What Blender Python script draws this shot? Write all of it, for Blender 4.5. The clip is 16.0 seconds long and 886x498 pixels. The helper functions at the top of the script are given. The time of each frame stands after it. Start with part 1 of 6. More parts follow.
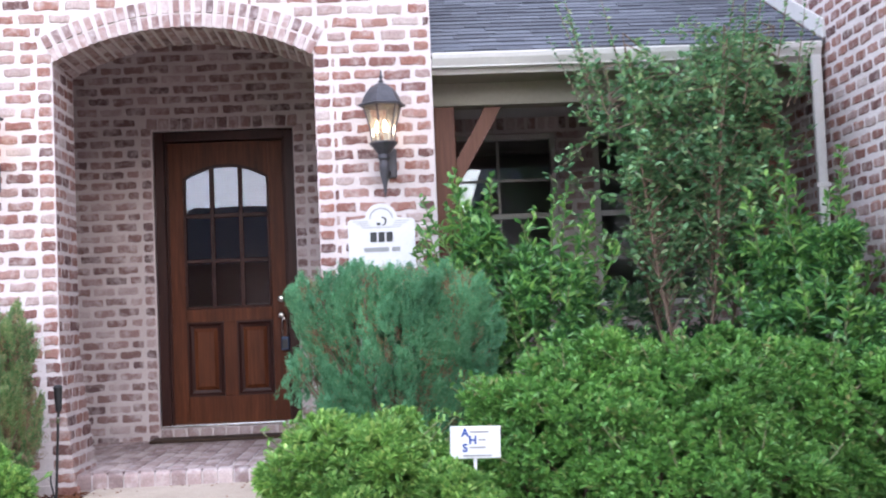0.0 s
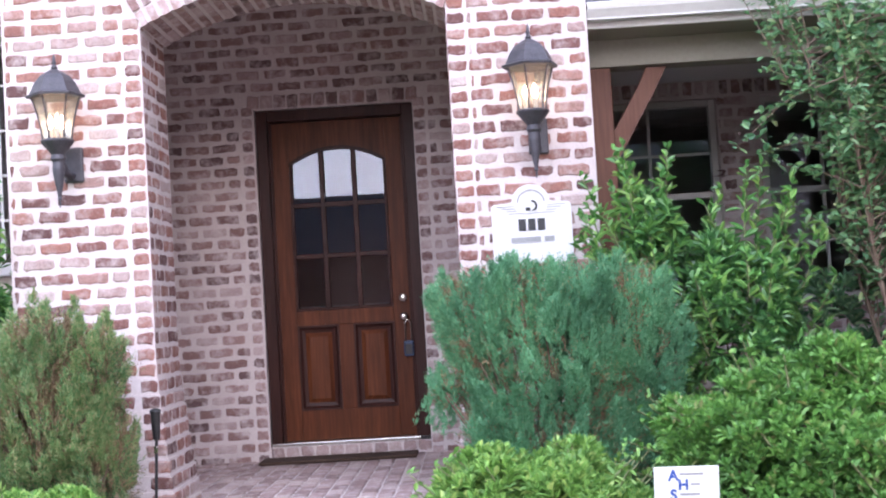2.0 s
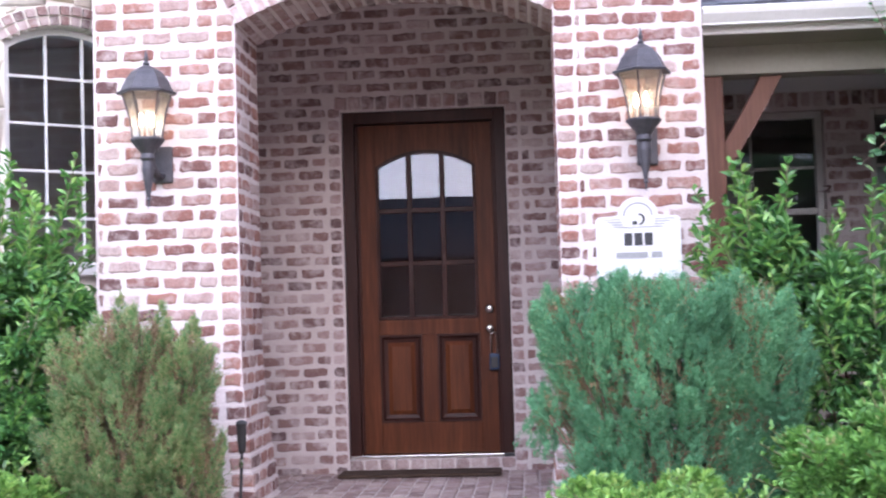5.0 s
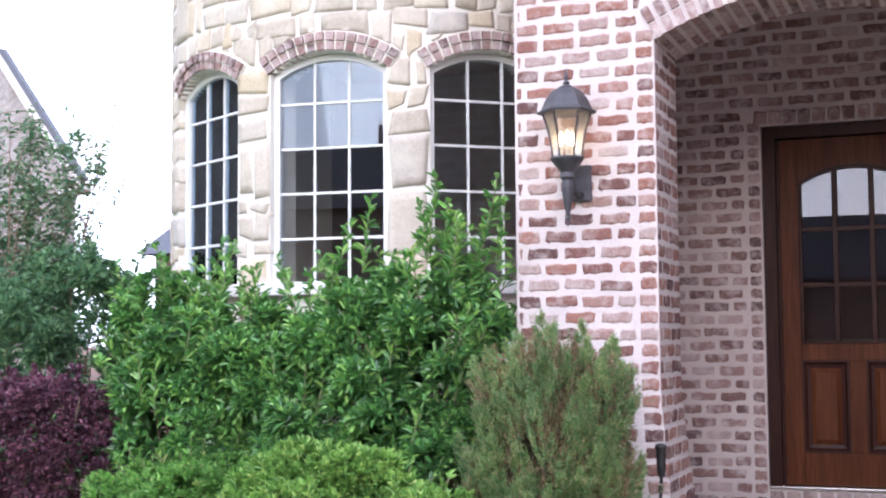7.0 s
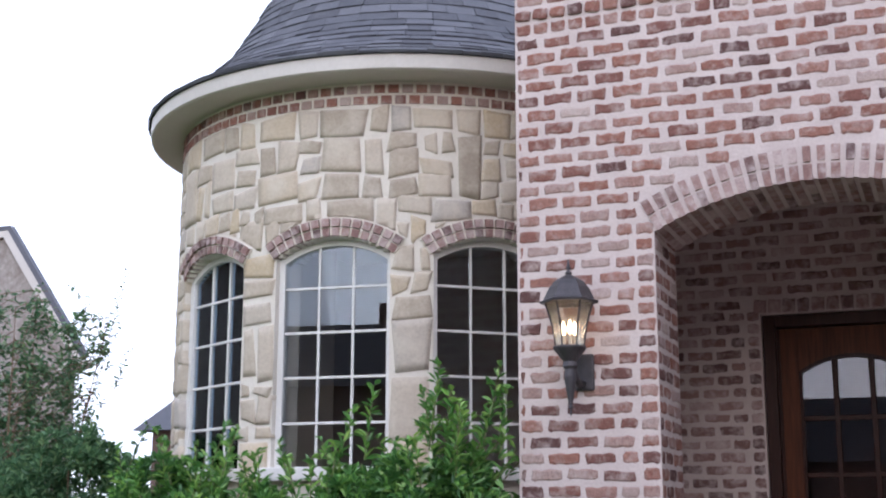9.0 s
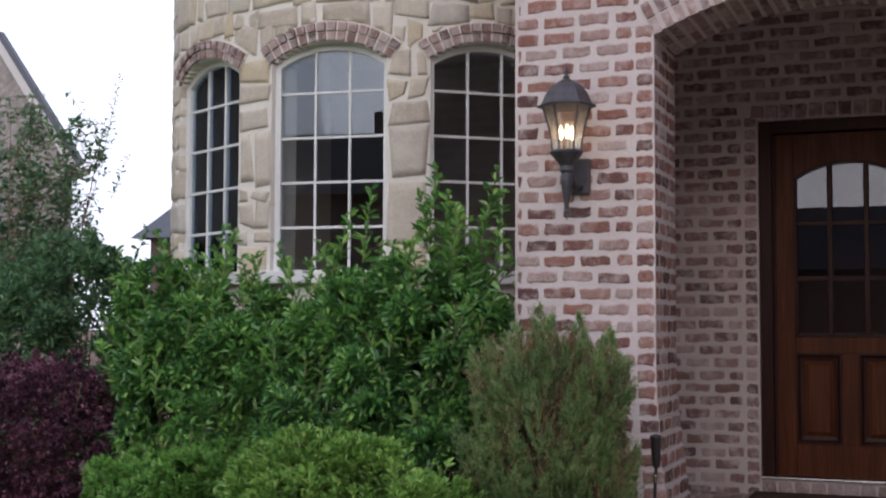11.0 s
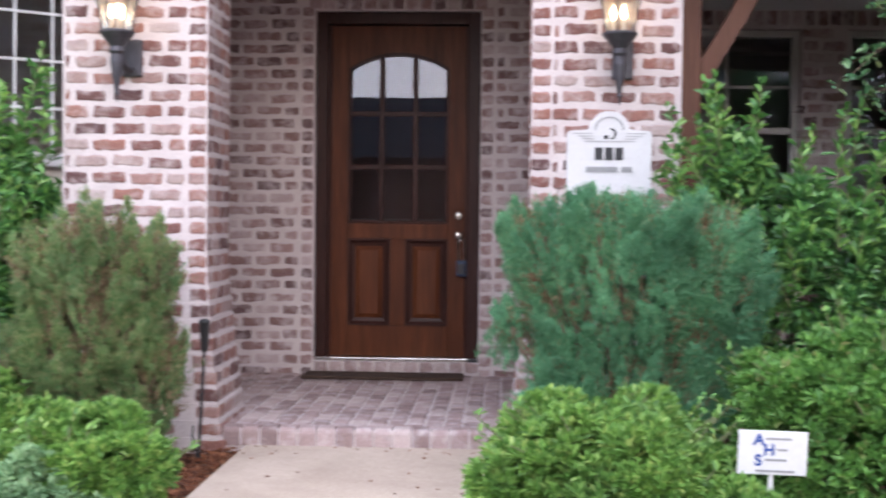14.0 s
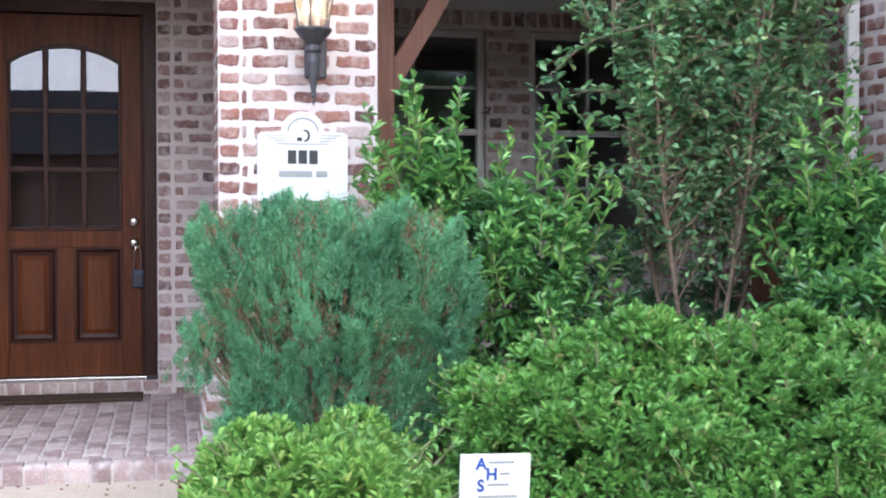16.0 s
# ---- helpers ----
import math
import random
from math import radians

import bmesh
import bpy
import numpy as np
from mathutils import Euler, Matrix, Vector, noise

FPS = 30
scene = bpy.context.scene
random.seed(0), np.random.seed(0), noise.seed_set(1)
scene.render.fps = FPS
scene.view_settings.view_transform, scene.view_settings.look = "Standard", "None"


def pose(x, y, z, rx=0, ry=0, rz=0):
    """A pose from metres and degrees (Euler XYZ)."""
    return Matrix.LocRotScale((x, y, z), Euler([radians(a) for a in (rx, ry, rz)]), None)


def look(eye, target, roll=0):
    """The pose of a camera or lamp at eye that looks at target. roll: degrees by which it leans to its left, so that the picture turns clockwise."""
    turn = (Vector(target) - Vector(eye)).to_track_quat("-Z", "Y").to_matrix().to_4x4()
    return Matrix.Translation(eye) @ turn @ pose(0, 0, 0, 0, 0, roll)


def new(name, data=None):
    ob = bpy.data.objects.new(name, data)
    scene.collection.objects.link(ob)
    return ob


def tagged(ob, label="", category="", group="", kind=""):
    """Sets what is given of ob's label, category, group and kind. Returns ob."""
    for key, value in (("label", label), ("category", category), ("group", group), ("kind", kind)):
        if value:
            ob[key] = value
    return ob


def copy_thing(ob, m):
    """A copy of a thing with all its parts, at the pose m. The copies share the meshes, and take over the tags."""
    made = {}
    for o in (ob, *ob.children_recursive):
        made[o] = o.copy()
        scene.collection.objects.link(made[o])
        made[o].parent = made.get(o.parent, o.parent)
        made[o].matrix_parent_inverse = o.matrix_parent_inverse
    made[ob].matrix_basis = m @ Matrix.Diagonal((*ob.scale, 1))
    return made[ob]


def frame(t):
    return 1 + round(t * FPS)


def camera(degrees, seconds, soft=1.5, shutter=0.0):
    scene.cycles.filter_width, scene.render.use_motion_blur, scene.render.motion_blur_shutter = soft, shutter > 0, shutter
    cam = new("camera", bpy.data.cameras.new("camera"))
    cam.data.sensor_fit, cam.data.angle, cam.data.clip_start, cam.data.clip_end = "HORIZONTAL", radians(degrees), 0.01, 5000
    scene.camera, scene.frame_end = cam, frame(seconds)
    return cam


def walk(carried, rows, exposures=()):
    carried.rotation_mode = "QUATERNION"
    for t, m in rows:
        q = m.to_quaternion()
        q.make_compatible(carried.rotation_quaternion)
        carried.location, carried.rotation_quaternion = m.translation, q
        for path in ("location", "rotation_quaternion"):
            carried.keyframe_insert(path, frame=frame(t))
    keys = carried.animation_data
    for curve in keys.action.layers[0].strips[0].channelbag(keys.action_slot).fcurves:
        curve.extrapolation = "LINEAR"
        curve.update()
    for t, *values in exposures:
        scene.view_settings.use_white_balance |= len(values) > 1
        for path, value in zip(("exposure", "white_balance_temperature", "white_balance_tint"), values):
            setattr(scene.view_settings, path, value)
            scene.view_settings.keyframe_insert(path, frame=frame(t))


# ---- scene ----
cam = camera(38.2, 16.0, soft=2.1, shutter=0.3)
PATH = [
    (0, (1.274, -8.522, 0.923), (1.369, -6.528, 1.029), -2.4),
    (0.5, (1.18, -8.177, 0.974), (1.235, -6.179, 1.053), -3.7),
    (1, (1.104, -7.971, 1.008), (1.137, -5.972, 1.07), -4.2),
    (1.5, (1.021, -7.504, 1.01), (1.016, -5.505, 1.088), -4.0),
    (2, (0.934, -7.121, 1.034), (0.889, -5.124, 1.127), -3.4),
    (2.5, (0.848, -6.995, 1.119), (0.84, -4.996, 1.194), -2.9),
    (3, (0.811, -6.94, 1.181), (0.856, -4.942, 1.241), -2.7),
    (5.5, (0.661, -6.724, 1.096), (0.368, -4.749, 1.214), -1.0),
    (6, (0.62, -6.61, 1.102), (0.109, -4.681, 1.231), -0.7),
    (6.5, (0.576, -6.578, 1.118), (-0.087, -4.696, 1.255), -0.6),
    (7, (0.588, -6.704, 1.111), (-0.152, -4.852, 1.255), -0.4),
    (7.5, (0.602, -6.71, 1.143), (-0.144, -4.867, 1.364), -0.3),
    (8, (0.606, -6.76, 1.161), (-0.127, -4.938, 1.539), -0.0),
    (8.2, (0.593, -6.757, 1.175), (-0.132, -4.946, 1.616), 0.0),
    (10.5, (0.597, -6.797, 1.131), (-0.133, -4.948, 1.355), 0.3),
    (11, (0.589, -6.791, 1.13), (-0.143, -4.934, 1.253), 0.2),
    (11.5, (0.582, -6.779, 1.109), (-0.151, -4.919, 1.161), 0.3),
    (12, (0.582, -6.789, 1.096), (-0.15, -4.928, 1.1), 0.2),
    (12.5, (0.584, -6.799, 1.088), (-0.137, -4.934, 1.065), 0.4),
    (13, (0.625, -6.796, 1.077), (0.002, -4.896, 1.05), 0.4),
    (13.5, (0.642, -6.84, 1.122), (0.268, -4.876, 1.077), 0.5),
    (14, (0.725, -6.801, 1.139), (0.631, -4.804, 1.086), 0.6),
    (14.5, (0.74, -6.727, 1.126), (0.916, -4.735, 1.074), 0.5),
    (15, (0.742, -6.703, 1.13), (1.088, -4.734, 1.075), 0.3),
    (15.5, (0.695, -6.6, 1.155), (1.11, -4.644, 1.097), 0.0),
    (16, (0.615, -6.366, 1.196), (1.037, -4.412, 1.139), -0.0),
]
walk(cam, [(t, look(eye, target, roll)) for t, eye, target, roll in PATH],
     [(0, 1.12, 6200, 12), (3, 1.33, 6150, 21), (5.5, 1.3, 6150, 19), (7, 0.95, 6300, 16), (8, 0.53, 6350, 14), (10.5, -0.45, 6750, 15), (11.2, -0.33, 6850, 15),
      (12.0, 0.2, 6650, 8), (12.5, 0.38, 6600, 8), (13.2, 0.72, 6550, 13), (14.2, 0.92, 6500, 15), (15, 1.05, 6350, 9), (16, 1.33, 6200, 8)])

# ---- light ----
world = bpy.data.worlds.new("sky")
scene.world = world
world.use_nodes = True
wn = world.node_tree
sky = wn.nodes.new("ShaderNodeTexSky")
sky.sky_type = "NISHITA"
sky.sun_disc = False
sky.sun_elevation, sky.sun_rotation = radians(12.5), radians(167)
sky.dust_density, sky.air_density, sky.ozone_density = 4.0, 1.0, 1.0
# a bright, thinly overcast sky: cloud white over most of the blue
cloud = wn.nodes.new("ShaderNodeMix")
cloud.data_type = "RGBA"
cloud.inputs["Factor"].default_value = 0.82
cloud.inputs["B"].default_value = (12.5, 13.8, 17.0, 1)
wn.links.new(sky.outputs[0], cloud.inputs["A"])
wn.links.new(cloud.outputs["Result"], wn.nodes["Background"].inputs[0])
wn.nodes["Background"].inputs[1].default_value = 0.15
sun = new("sun", bpy.data.lights.new("sun", "SUN"))
sun.data.energy, sun.data.angle, sun.data.color = 1.0, radians(55), (0.98, 0.97, 1.0)
sun.matrix_world = look((3.2, -14, 3.2), (0, 0, 0))


# ---- materials ----
def mat(name, rough=0.7, metal=0.0, spec=0.5):
    m = bpy.data.materials.new(name)
    m.use_nodes = True
    b = m.node_tree.nodes["Principled BSDF"]
    b.inputs["Roughness"].default_value = rough
    b.inputs["Metallic"].default_value = metal
    b.inputs["Specular IOR Level"].default_value = spec
    return m, m.node_tree, b


def node(t, kind, **sets):
    n = t.nodes.new(kind)
    for k, v in sets.items():
        n.inputs[k.replace("_", " ")].default_value = v
    return n


def noise_at(t, scale, detail=4.0, rough=0.6, where=None):
    n = node(t, "ShaderNodeTexNoise", Scale=scale, Detail=detail, Roughness=rough)
    if where is None:
        where = t.nodes.new("ShaderNodeNewGeometry").outputs["Position"]
    t.links.new(where, n.inputs["Vector"])
    return n


def ramp(t, source, stops, mode="LINEAR"):
    r = t.nodes.new("ShaderNodeValToRGB")
    r.color_ramp.interpolation = mode
    e = r.color_ramp.elements
    while len(e) < len(stops):
        e.new(0.5)
    for el, (p, c) in zip(e, stops):
        el.position = p
        el.color = (*c, 1) if len(c) == 3 else c
    t.links.new(source, r.inputs[0])
    return r.outputs[0]


def mixed(t, fac, a, b, mode="MIX"):
    n = t.nodes.new("ShaderNodeMix")
    n.data_type, n.blend_type = "RGBA", mode
    for sock, v in ((n.inputs["Factor"], fac), (n.inputs["A"], a), (n.inputs["B"], b)):
        if isinstance(v, (int, float)):
            sock.default_value = v
        elif isinstance(v, tuple):
            sock.default_value = (*v, 1)
        else:
            t.links.new(v, sock)
    return n.outputs["Result"]


def bumped(t, b, height, strength=0.4, distance=0.01):
    n = node(t, "ShaderNodeBump", Strength=strength, Distance=distance)
    t.links.new(height, n.inputs["Height"])
    t.links.new(n.outputs[0], b.inputs["Normal"])


def random_value(t):
    """One value for each object and each loose piece of a mesh."""
    a = t.nodes.new("ShaderNodeObjectInfo").outputs["Random"]
    b = t.nodes.new("ShaderNodeNewGeometry").outputs["Random Per Island"]
    add = t.nodes.new("ShaderNodeMath")
    add.operation = "ADD"
    t.links.new(a, add.inputs[0])
    t.links.new(b, add.inputs[1])
    fr = t.nodes.new("ShaderNodeMath")
    fr.operation = "FRACT"
    t.links.new(add.outputs[0], fr.inputs[0])
    return fr.outputs[0]


def mottled(name, dark, light, scale=3.0, fine=60.0, rough=0.8, bump=0.3, metal=0.0, spec=0.4, dist=0.004):
    m, t, b = mat(name, rough, metal, spec)
    big, small = noise_at(t, scale), noise_at(t, fine, 3)
    c = mixed(t, 0.45, big.outputs[0], small.outputs[0])
    t.links.new(ramp(t, c, [(0.32, dark), (0.68, light)]), b.inputs["Base Color"])
    bumped(t, b, small.outputs[0], bump, dist)
    return m


def pieces(name, stops, stain, amount=(0.5, 0.7), rough=0.9, scale=9.0, fine=90.0, bump=0.6, grit=(0.7, 1.15)):
    """Fired or quarried pieces: each its own shade, with smears of another colour over it."""
    m, t, b = mat(name, rough, 0, 0.25)
    base = ramp(t, random_value(t), stops)
    big, small = noise_at(t, scale, 5, 0.7), noise_at(t, fine, 4, 0.7)
    grain = ramp(t, small.outputs[0], [(0.3, (grit[0],) * 3), (0.7, (grit[1],) * 3)])
    base = mixed(t, 1.0, base, grain, "MULTIPLY")
    smear = ramp(t, big.outputs[0], [(amount[0], (0, 0, 0)), (amount[1], (1, 1, 1))])
    base = mixed(t, smear, base, stain)
    t.links.new(base, b.inputs["Base Color"])
    bumped(t, b, mixed(t, 0.5, big.outputs[0], small.outputs[0]), bump, 0.006)
    return m


def leafy(name, stops, rough=0.45, trans=0.16, spec=0.4):
    m, t, b = mat(name, rough, 0, spec)
    c = ramp(t, random_value(t), stops)
    big = noise_at(t, 3.0, 2)
    c = mixed(t, 1.0, c, ramp(t, big.outputs[0], [(0.3, (0.72, 0.76, 0.72)), (0.7, (1.2, 1.15, 1.0))]), "MULTIPLY")
    t.links.new(c, b.inputs["Base Color"])
    tr = t.nodes.new("ShaderNodeBsdfTranslucent")
    t.links.new(c, tr.inputs[0])
    mx = node(t, "ShaderNodeMixShader", Fac=trans)
    t.links.new(b.outputs[0], mx.inputs[1])
    t.links.new(tr.outputs[0], mx.inputs[2])
    t.links.new(mx.outputs[0], t.nodes["Material Output"].inputs[0])
    return m


def wooden(name, dark, mid, light, along="z", rough=0.35, grain=14.0, spec=0.4):
    m, t, b = mat(name, rough, 0, spec)
    tc = t.nodes.new("ShaderNodeNewGeometry")
    mp = t.nodes.new("ShaderNodeMapping")
    mp.inputs["Scale"].default_value = {"z": (1, 1, 0.06), "x": (0.06, 1, 1), "y": (1, 0.06, 1)}[along]
    t.links.new(tc.outputs["Position"], mp.inputs[0])
    g = noise_at(t, grain * 4, 6, 0.65, mp.outputs[0])
    g2 = noise_at(t, grain * 0.5, 3, 0.6, mp.outputs[0])
    c = ramp(t, mixed(t, 0.5, g.outputs[0], g2.outputs[0]), [(0.3, dark), (0.5, mid), (0.72, light)])
    t.links.new(c, b.inputs["Base Color"])
    bumped(t, b, g.outputs[0], 0.15, 0.002)
    return m


MORTAR = mottled("mortar", (0.48, 0.41, 0.398), (0.64, 0.57, 0.555), 4.0, 70.0, 0.95, 0.5, dist=0.006)
BRICK = pieces("brick", [(0.0, (0.115, 0.062, 0.06)), (0.2, (0.21, 0.10, 0.085)), (0.5, (0.29, 0.135, 0.105)),
                         (0.75, (0.33, 0.18, 0.15)), (0.9, (0.35, 0.245, 0.225)), (1.0, (0.48, 0.39, 0.365))], (0.50, 0.425, 0.405), (0.47, 0.78), 0.92, 11.0, 100.0, 0.9, (0.65, 1.18))
GREY_BRICK = pieces("weathered_brick", [(0.0, (0.14, 0.09, 0.09)), (0.3, (0.25, 0.15, 0.138)), (0.65, (0.34, 0.218, 0.20)),
                         (1.0, (0.50, 0.40, 0.39))], (0.58, 0.505, 0.495), (0.45, 0.74), 0.92, 11.0, 100.0, 0.9, (0.65, 1.18))
PAVER = pieces("paver_brick", [(0.0, (0.25, 0.175, 0.165)), (0.5, (0.37, 0.265, 0.25)), (1.0, (0.50, 0.40, 0.375))], (0.58, 0.51, 0.50), (0.48, 0.76))
STONE = pieces("limestone", [(0.0, (0.385, 0.335, 0.275)), (0.3, (0.475, 0.415, 0.34)), (0.6, (0.545, 0.485, 0.41)), (0.8, (0.52, 0.43, 0.305)), (0.9, (0.43, 0.40, 0.375)), (1.0, (0.555, 0.49, 0.40))],
               (0.60, 0.555, 0.48), (0.45, 0.8), 0.9, 5.0, 45.0, 0.8, (0.85, 1.07))
STONE_MORTAR = mottled("pale_mortar", (0.62, 0.585, 0.525), (0.73, 0.695, 0.635), 4, 60, 0.95, 0.5)
SHINGLE = pieces("shingle", [(0.0, (0.085, 0.09, 0.108)), (0.5, (0.11, 0.117, 0.14)), (1.0, (0.15, 0.158, 0.185))], (0.15, 0.156, 0.178), (0.55, 0.85), 0.9, 6, 220, 0.8)
ROOF_FELT = mottled("roof_felt", (0.025, 0.025, 0.03), (0.05, 0.05, 0.055), 4, 120, 0.95)
DOOR_WOOD = wooden("door_wood", (0.039, 0.0105, 0.005), (0.088, 0.0255, 0.010), (0.155, 0.050, 0.019), "z", 0.42, spec=0.13)
DOOR_DARK = wooden("dark_wood", (0.018, 0.006, 0.005), (0.036, 0.012, 0.009), (0.058, 0.021, 0.015), "z", 0.4, spec=0.16)
CEDAR = wooden("cedar", (0.075, 0.027, 0.016), (0.12, 0.046, 0.026), (0.17, 0.072, 0.042), "z", 0.6)
WHITE = mottled("white_paint", (0.62, 0.62, 0.61), (0.72, 0.72, 0.71), 2, 50, 0.45, 0.05)
TRIM = mottled("trim_paint", (0.52, 0.50, 0.47), (0.60, 0.58, 0.55), 2, 40, 0.5, 0.05)
# olive-tan paint, darkened further to stand for the shade under the eave
SOFFIT = mottled("shaded_soffit_paint", (0.23, 0.21, 0.165), (0.29, 0.27, 0.215), 2, 40, 0.6, 0.05)
IRON = mottled("lamp_iron", (0.035, 0.033, 0.04), (0.085, 0.08, 0.09), 12, 140, 0.5, 0.3, 0.3)
BLACK = mottled("black_plastic", (0.012, 0.012, 0.013), (0.03, 0.03, 0.032), 10, 90, 0.45, 0.1)
CHROME = mottled("satin_nickel", (0.55, 0.52, 0.47), (0.75, 0.72, 0.66), 20, 200, 0.22, 0.05, 1.0)
CONCRETE = mottled("pebbled_concrete", (0.33, 0.25, 0.19), (0.56, 0.46, 0.375), 1.6, 70, 0.9, 0.7)
MULCH = pieces("bark_mulch", [(0, (0.07, 0.025, 0.014)), (0.5, (0.17, 0.06, 0.03)), (1, (0.28, 0.12, 0.06))], (0.10, 0.045, 0.025), (0.5, 0.8), 0.95, 12, 90)
SOIL = mottled("soil", (0.05, 0.026, 0.016), (0.13, 0.055, 0.03), 6, 60, 0.95, 0.8)
TURF = mottled("turf", (0.075, 0.17, 0.035), (0.13, 0.26, 0.06), 2, 90, 0.9, 0.6)
GRASS = leafy("grass_blade", [(0, (0.08, 0.21, 0.04)), (0.6, (0.13, 0.31, 0.065)), (1, (0.22, 0.38, 0.10))], 0.5, 0.3)
ASPHALT = mottled("asphalt", (0.04, 0.04, 0.04), (0.07, 0.07, 0.07), 1, 80, 0.9)
BARK = mottled("bark", (0.10, 0.065, 0.045), (0.25, 0.18, 0.13), 12, 80, 0.9, 0.6)
DARK_ROOM = mottled("room_paint", (0.38, 0.34, 0.31), (0.48, 0.44, 0.40), 1, 20, 0.9, 0.02)
MAT_RUBBER = mottled("mat_rubber", (0.035, 0.02, 0.014), (0.075, 0.045, 0.03), 6, 150, 0.95, 0.6)
PLAQUE = mottled("plaque", (0.56, 0.55, 0.55), (0.66, 0.65, 0.65), 3, 60, 0.5, 0.08)
INK = mottled("dark_ink", (0.02, 0.02, 0.022), (0.04, 0.04, 0.04), 6, 60, 0.6, 0.02)
GREY_INK = mottled("grey_ink", (0.22, 0.22, 0.22), (0.32, 0.32, 0.32), 6, 60, 0.6, 0.02)
BLUE = mottled("blue_ink", (0.015, 0.05, 0.22), (0.025, 0.075, 0.30), 6, 60, 0.5, 0.02)
LOCKBLUE = mottled("blue_plastic", (0.012, 0.03, 0.075), (0.03, 0.06, 0.12), 8, 90, 0.4, 0.05)


def glassy(name, ior, tint, rough=0.0):
    m, t, b = mat(name)
    fr = node(t, "ShaderNodeFresnel", IOR=ior)
    gl = node(t, "ShaderNodeBsdfGlossy", Color=(0.80, 0.90, 1.0, 1), Roughness=rough)
    tr = node(t, "ShaderNodeBsdfTransparent", Color=(*tint, 1))
    mx = t.nodes.new("ShaderNodeMixShader")
    t.links.new(fr.outputs[0], mx.inputs[0])
    t.links.new(tr.outputs[0], mx.inputs[1])
    t.links.new(gl.outputs[0], mx.inputs[2])
    t.links.new(mx.outputs[0], t.nodes["Material Output"].inputs[0])
    return m


GLASS = glassy("window_glass", 1.62, (0.92, 0.93, 0.93))
DOOR_GLASS = glassy("door_glass", 1.5, (0.88, 0.80, 0.80))
LAMP_GLASS = glassy("lamp_glass", 1.35, (0.94, 0.90, 0.84), 0.2)
# seeded glass: part of the light is scattered in the pane
lamp_tree = LAMP_GLASS.node_tree
haze = node(lamp_tree, "ShaderNodeBsdfTranslucent", Color=(0.95, 0.85, 0.74, 1))
seeded = node(lamp_tree, "ShaderNodeMixShader", Fac=0.2)
lamp_tree.links.new(lamp_tree.nodes["Mix Shader"].outputs[0], seeded.inputs[1])
lamp_tree.links.new(haze.outputs[0], seeded.inputs[2])
lamp_tree.links.new(seeded.outputs[0], lamp_tree.nodes["Material Output"].inputs[0])


def glowing(name, colour, strength):
    m, t, b = mat(name)
    b.inputs["Base Color"].default_value = (*colour, 1)
    b.inputs["Emission Color"].default_value = (*colour, 1)
    b.inputs["Emission Strength"].default_value = strength
    return m


BULB = glowing("bulb", (1.0, 0.78, 0.52), 8.0)
CEILING_BULB = glowing("ceiling_bulb", (1.0, 0.55, 0.22), 6.0)

LEAF_MOUND = leafy("hawthorn_leaf", [(0, (0.085, 0.195, 0.045)), (0.5, (0.16, 0.335, 0.08)), (0.85, (0.26, 0.45, 0.12)), (1, (0.37, 0.49, 0.16))])
LEAF_HEDGE = leafy("azalea_leaf", [(0, (0.068, 0.18, 0.044)), (0.5, (0.13, 0.31, 0.076)), (0.93, (0.21, 0.42, 0.11)), (1, (0.30, 0.31, 0.14))])
LEAF_TALL = leafy("cleyera_leaf", [(0, (0.033, 0.108, 0.038)), (0.5, (0.086, 0.24, 0.076)), (0.88, (0.18, 0.39, 0.108)), (1, (0.27, 0.46, 0.13))], 0.32, 0.08, 0.55)
LEAF_NEW = leafy("new_leaf", [(0, (0.065, 0.20, 0.06)), (0.55, (0.135, 0.33, 0.09)), (1, (0.30, 0.50, 0.14))], 0.35, 0.22, 0.5)
LEAF_FAR = leafy("dull_leaf", [(0, (0.045, 0.12, 0.065)), (0.6, (0.10, 0.22, 0.12)), (1, (0.21, 0.34, 0.18))], 0.45, 0.2)
STEM = mottled("green_stem", (0.10, 0.13, 0.05), (0.18, 0.19, 0.09), 12, 80, 0.8, 0.3)
LEAF_TREE = leafy("crape_leaf", [(0, (0.085, 0.21, 0.105)), (0.5, (0.17, 0.34, 0.17)), (0.88, (0.29, 0.46, 0.24)), (1, (0.40, 0.46, 0.24))], 0.42, 0.3)
LEAF_PURPLE = leafy("loropetalum_leaf", [(0, (0.05, 0.022, 0.04)), (0.6, (0.135, 0.05, 0.09)), (1, (0.28, 0.11, 0.18))])
NEEDLE_BLUE = leafy("juniper_needle", [(0, (0.085, 0.235, 0.13)), (0.5, (0.135, 0.345, 0.20)), (0.95, (0.205, 0.45, 0.265)), (1, (0.33, 0.38, 0.21))], 0.75, 0.05, 0.12)
NEEDLE_OLIVE = leafy("arborvitae_needle", [(0, (0.09, 0.20, 0.08)), (0.5, (0.18, 0.32, 0.135)), (0.8, (0.30, 0.37, 0.18)), (1, (0.45, 0.35, 0.22))], 0.6, 0.15, 0.3)
DRY = leafy("dry_needle", [(0, (0.15, 0.10, 0.065)), (1, (0.36, 0.27, 0.18))], 0.8, 0.1, 0.2)
HERB = leafy("herb_leaf", [(0, (0.13, 0.26, 0.13)), (0.5, (0.22, 0.38, 0.21)), (1, (0.34, 0.50, 0.30))], 0.6, 0.15, 0.3)
RED = leafy("red_leaf", [(0, (0.35, 0.03, 0.02)), (1, (0.5, 0.10, 0.03))], 0.4, 0.2)


# ---- mesh helpers ----
def thing(name, label, category, group="", kind=""):
    return tagged(new(name), label, category, group, kind)


def attach(ob, parent):
    ob.parent = parent
    return ob


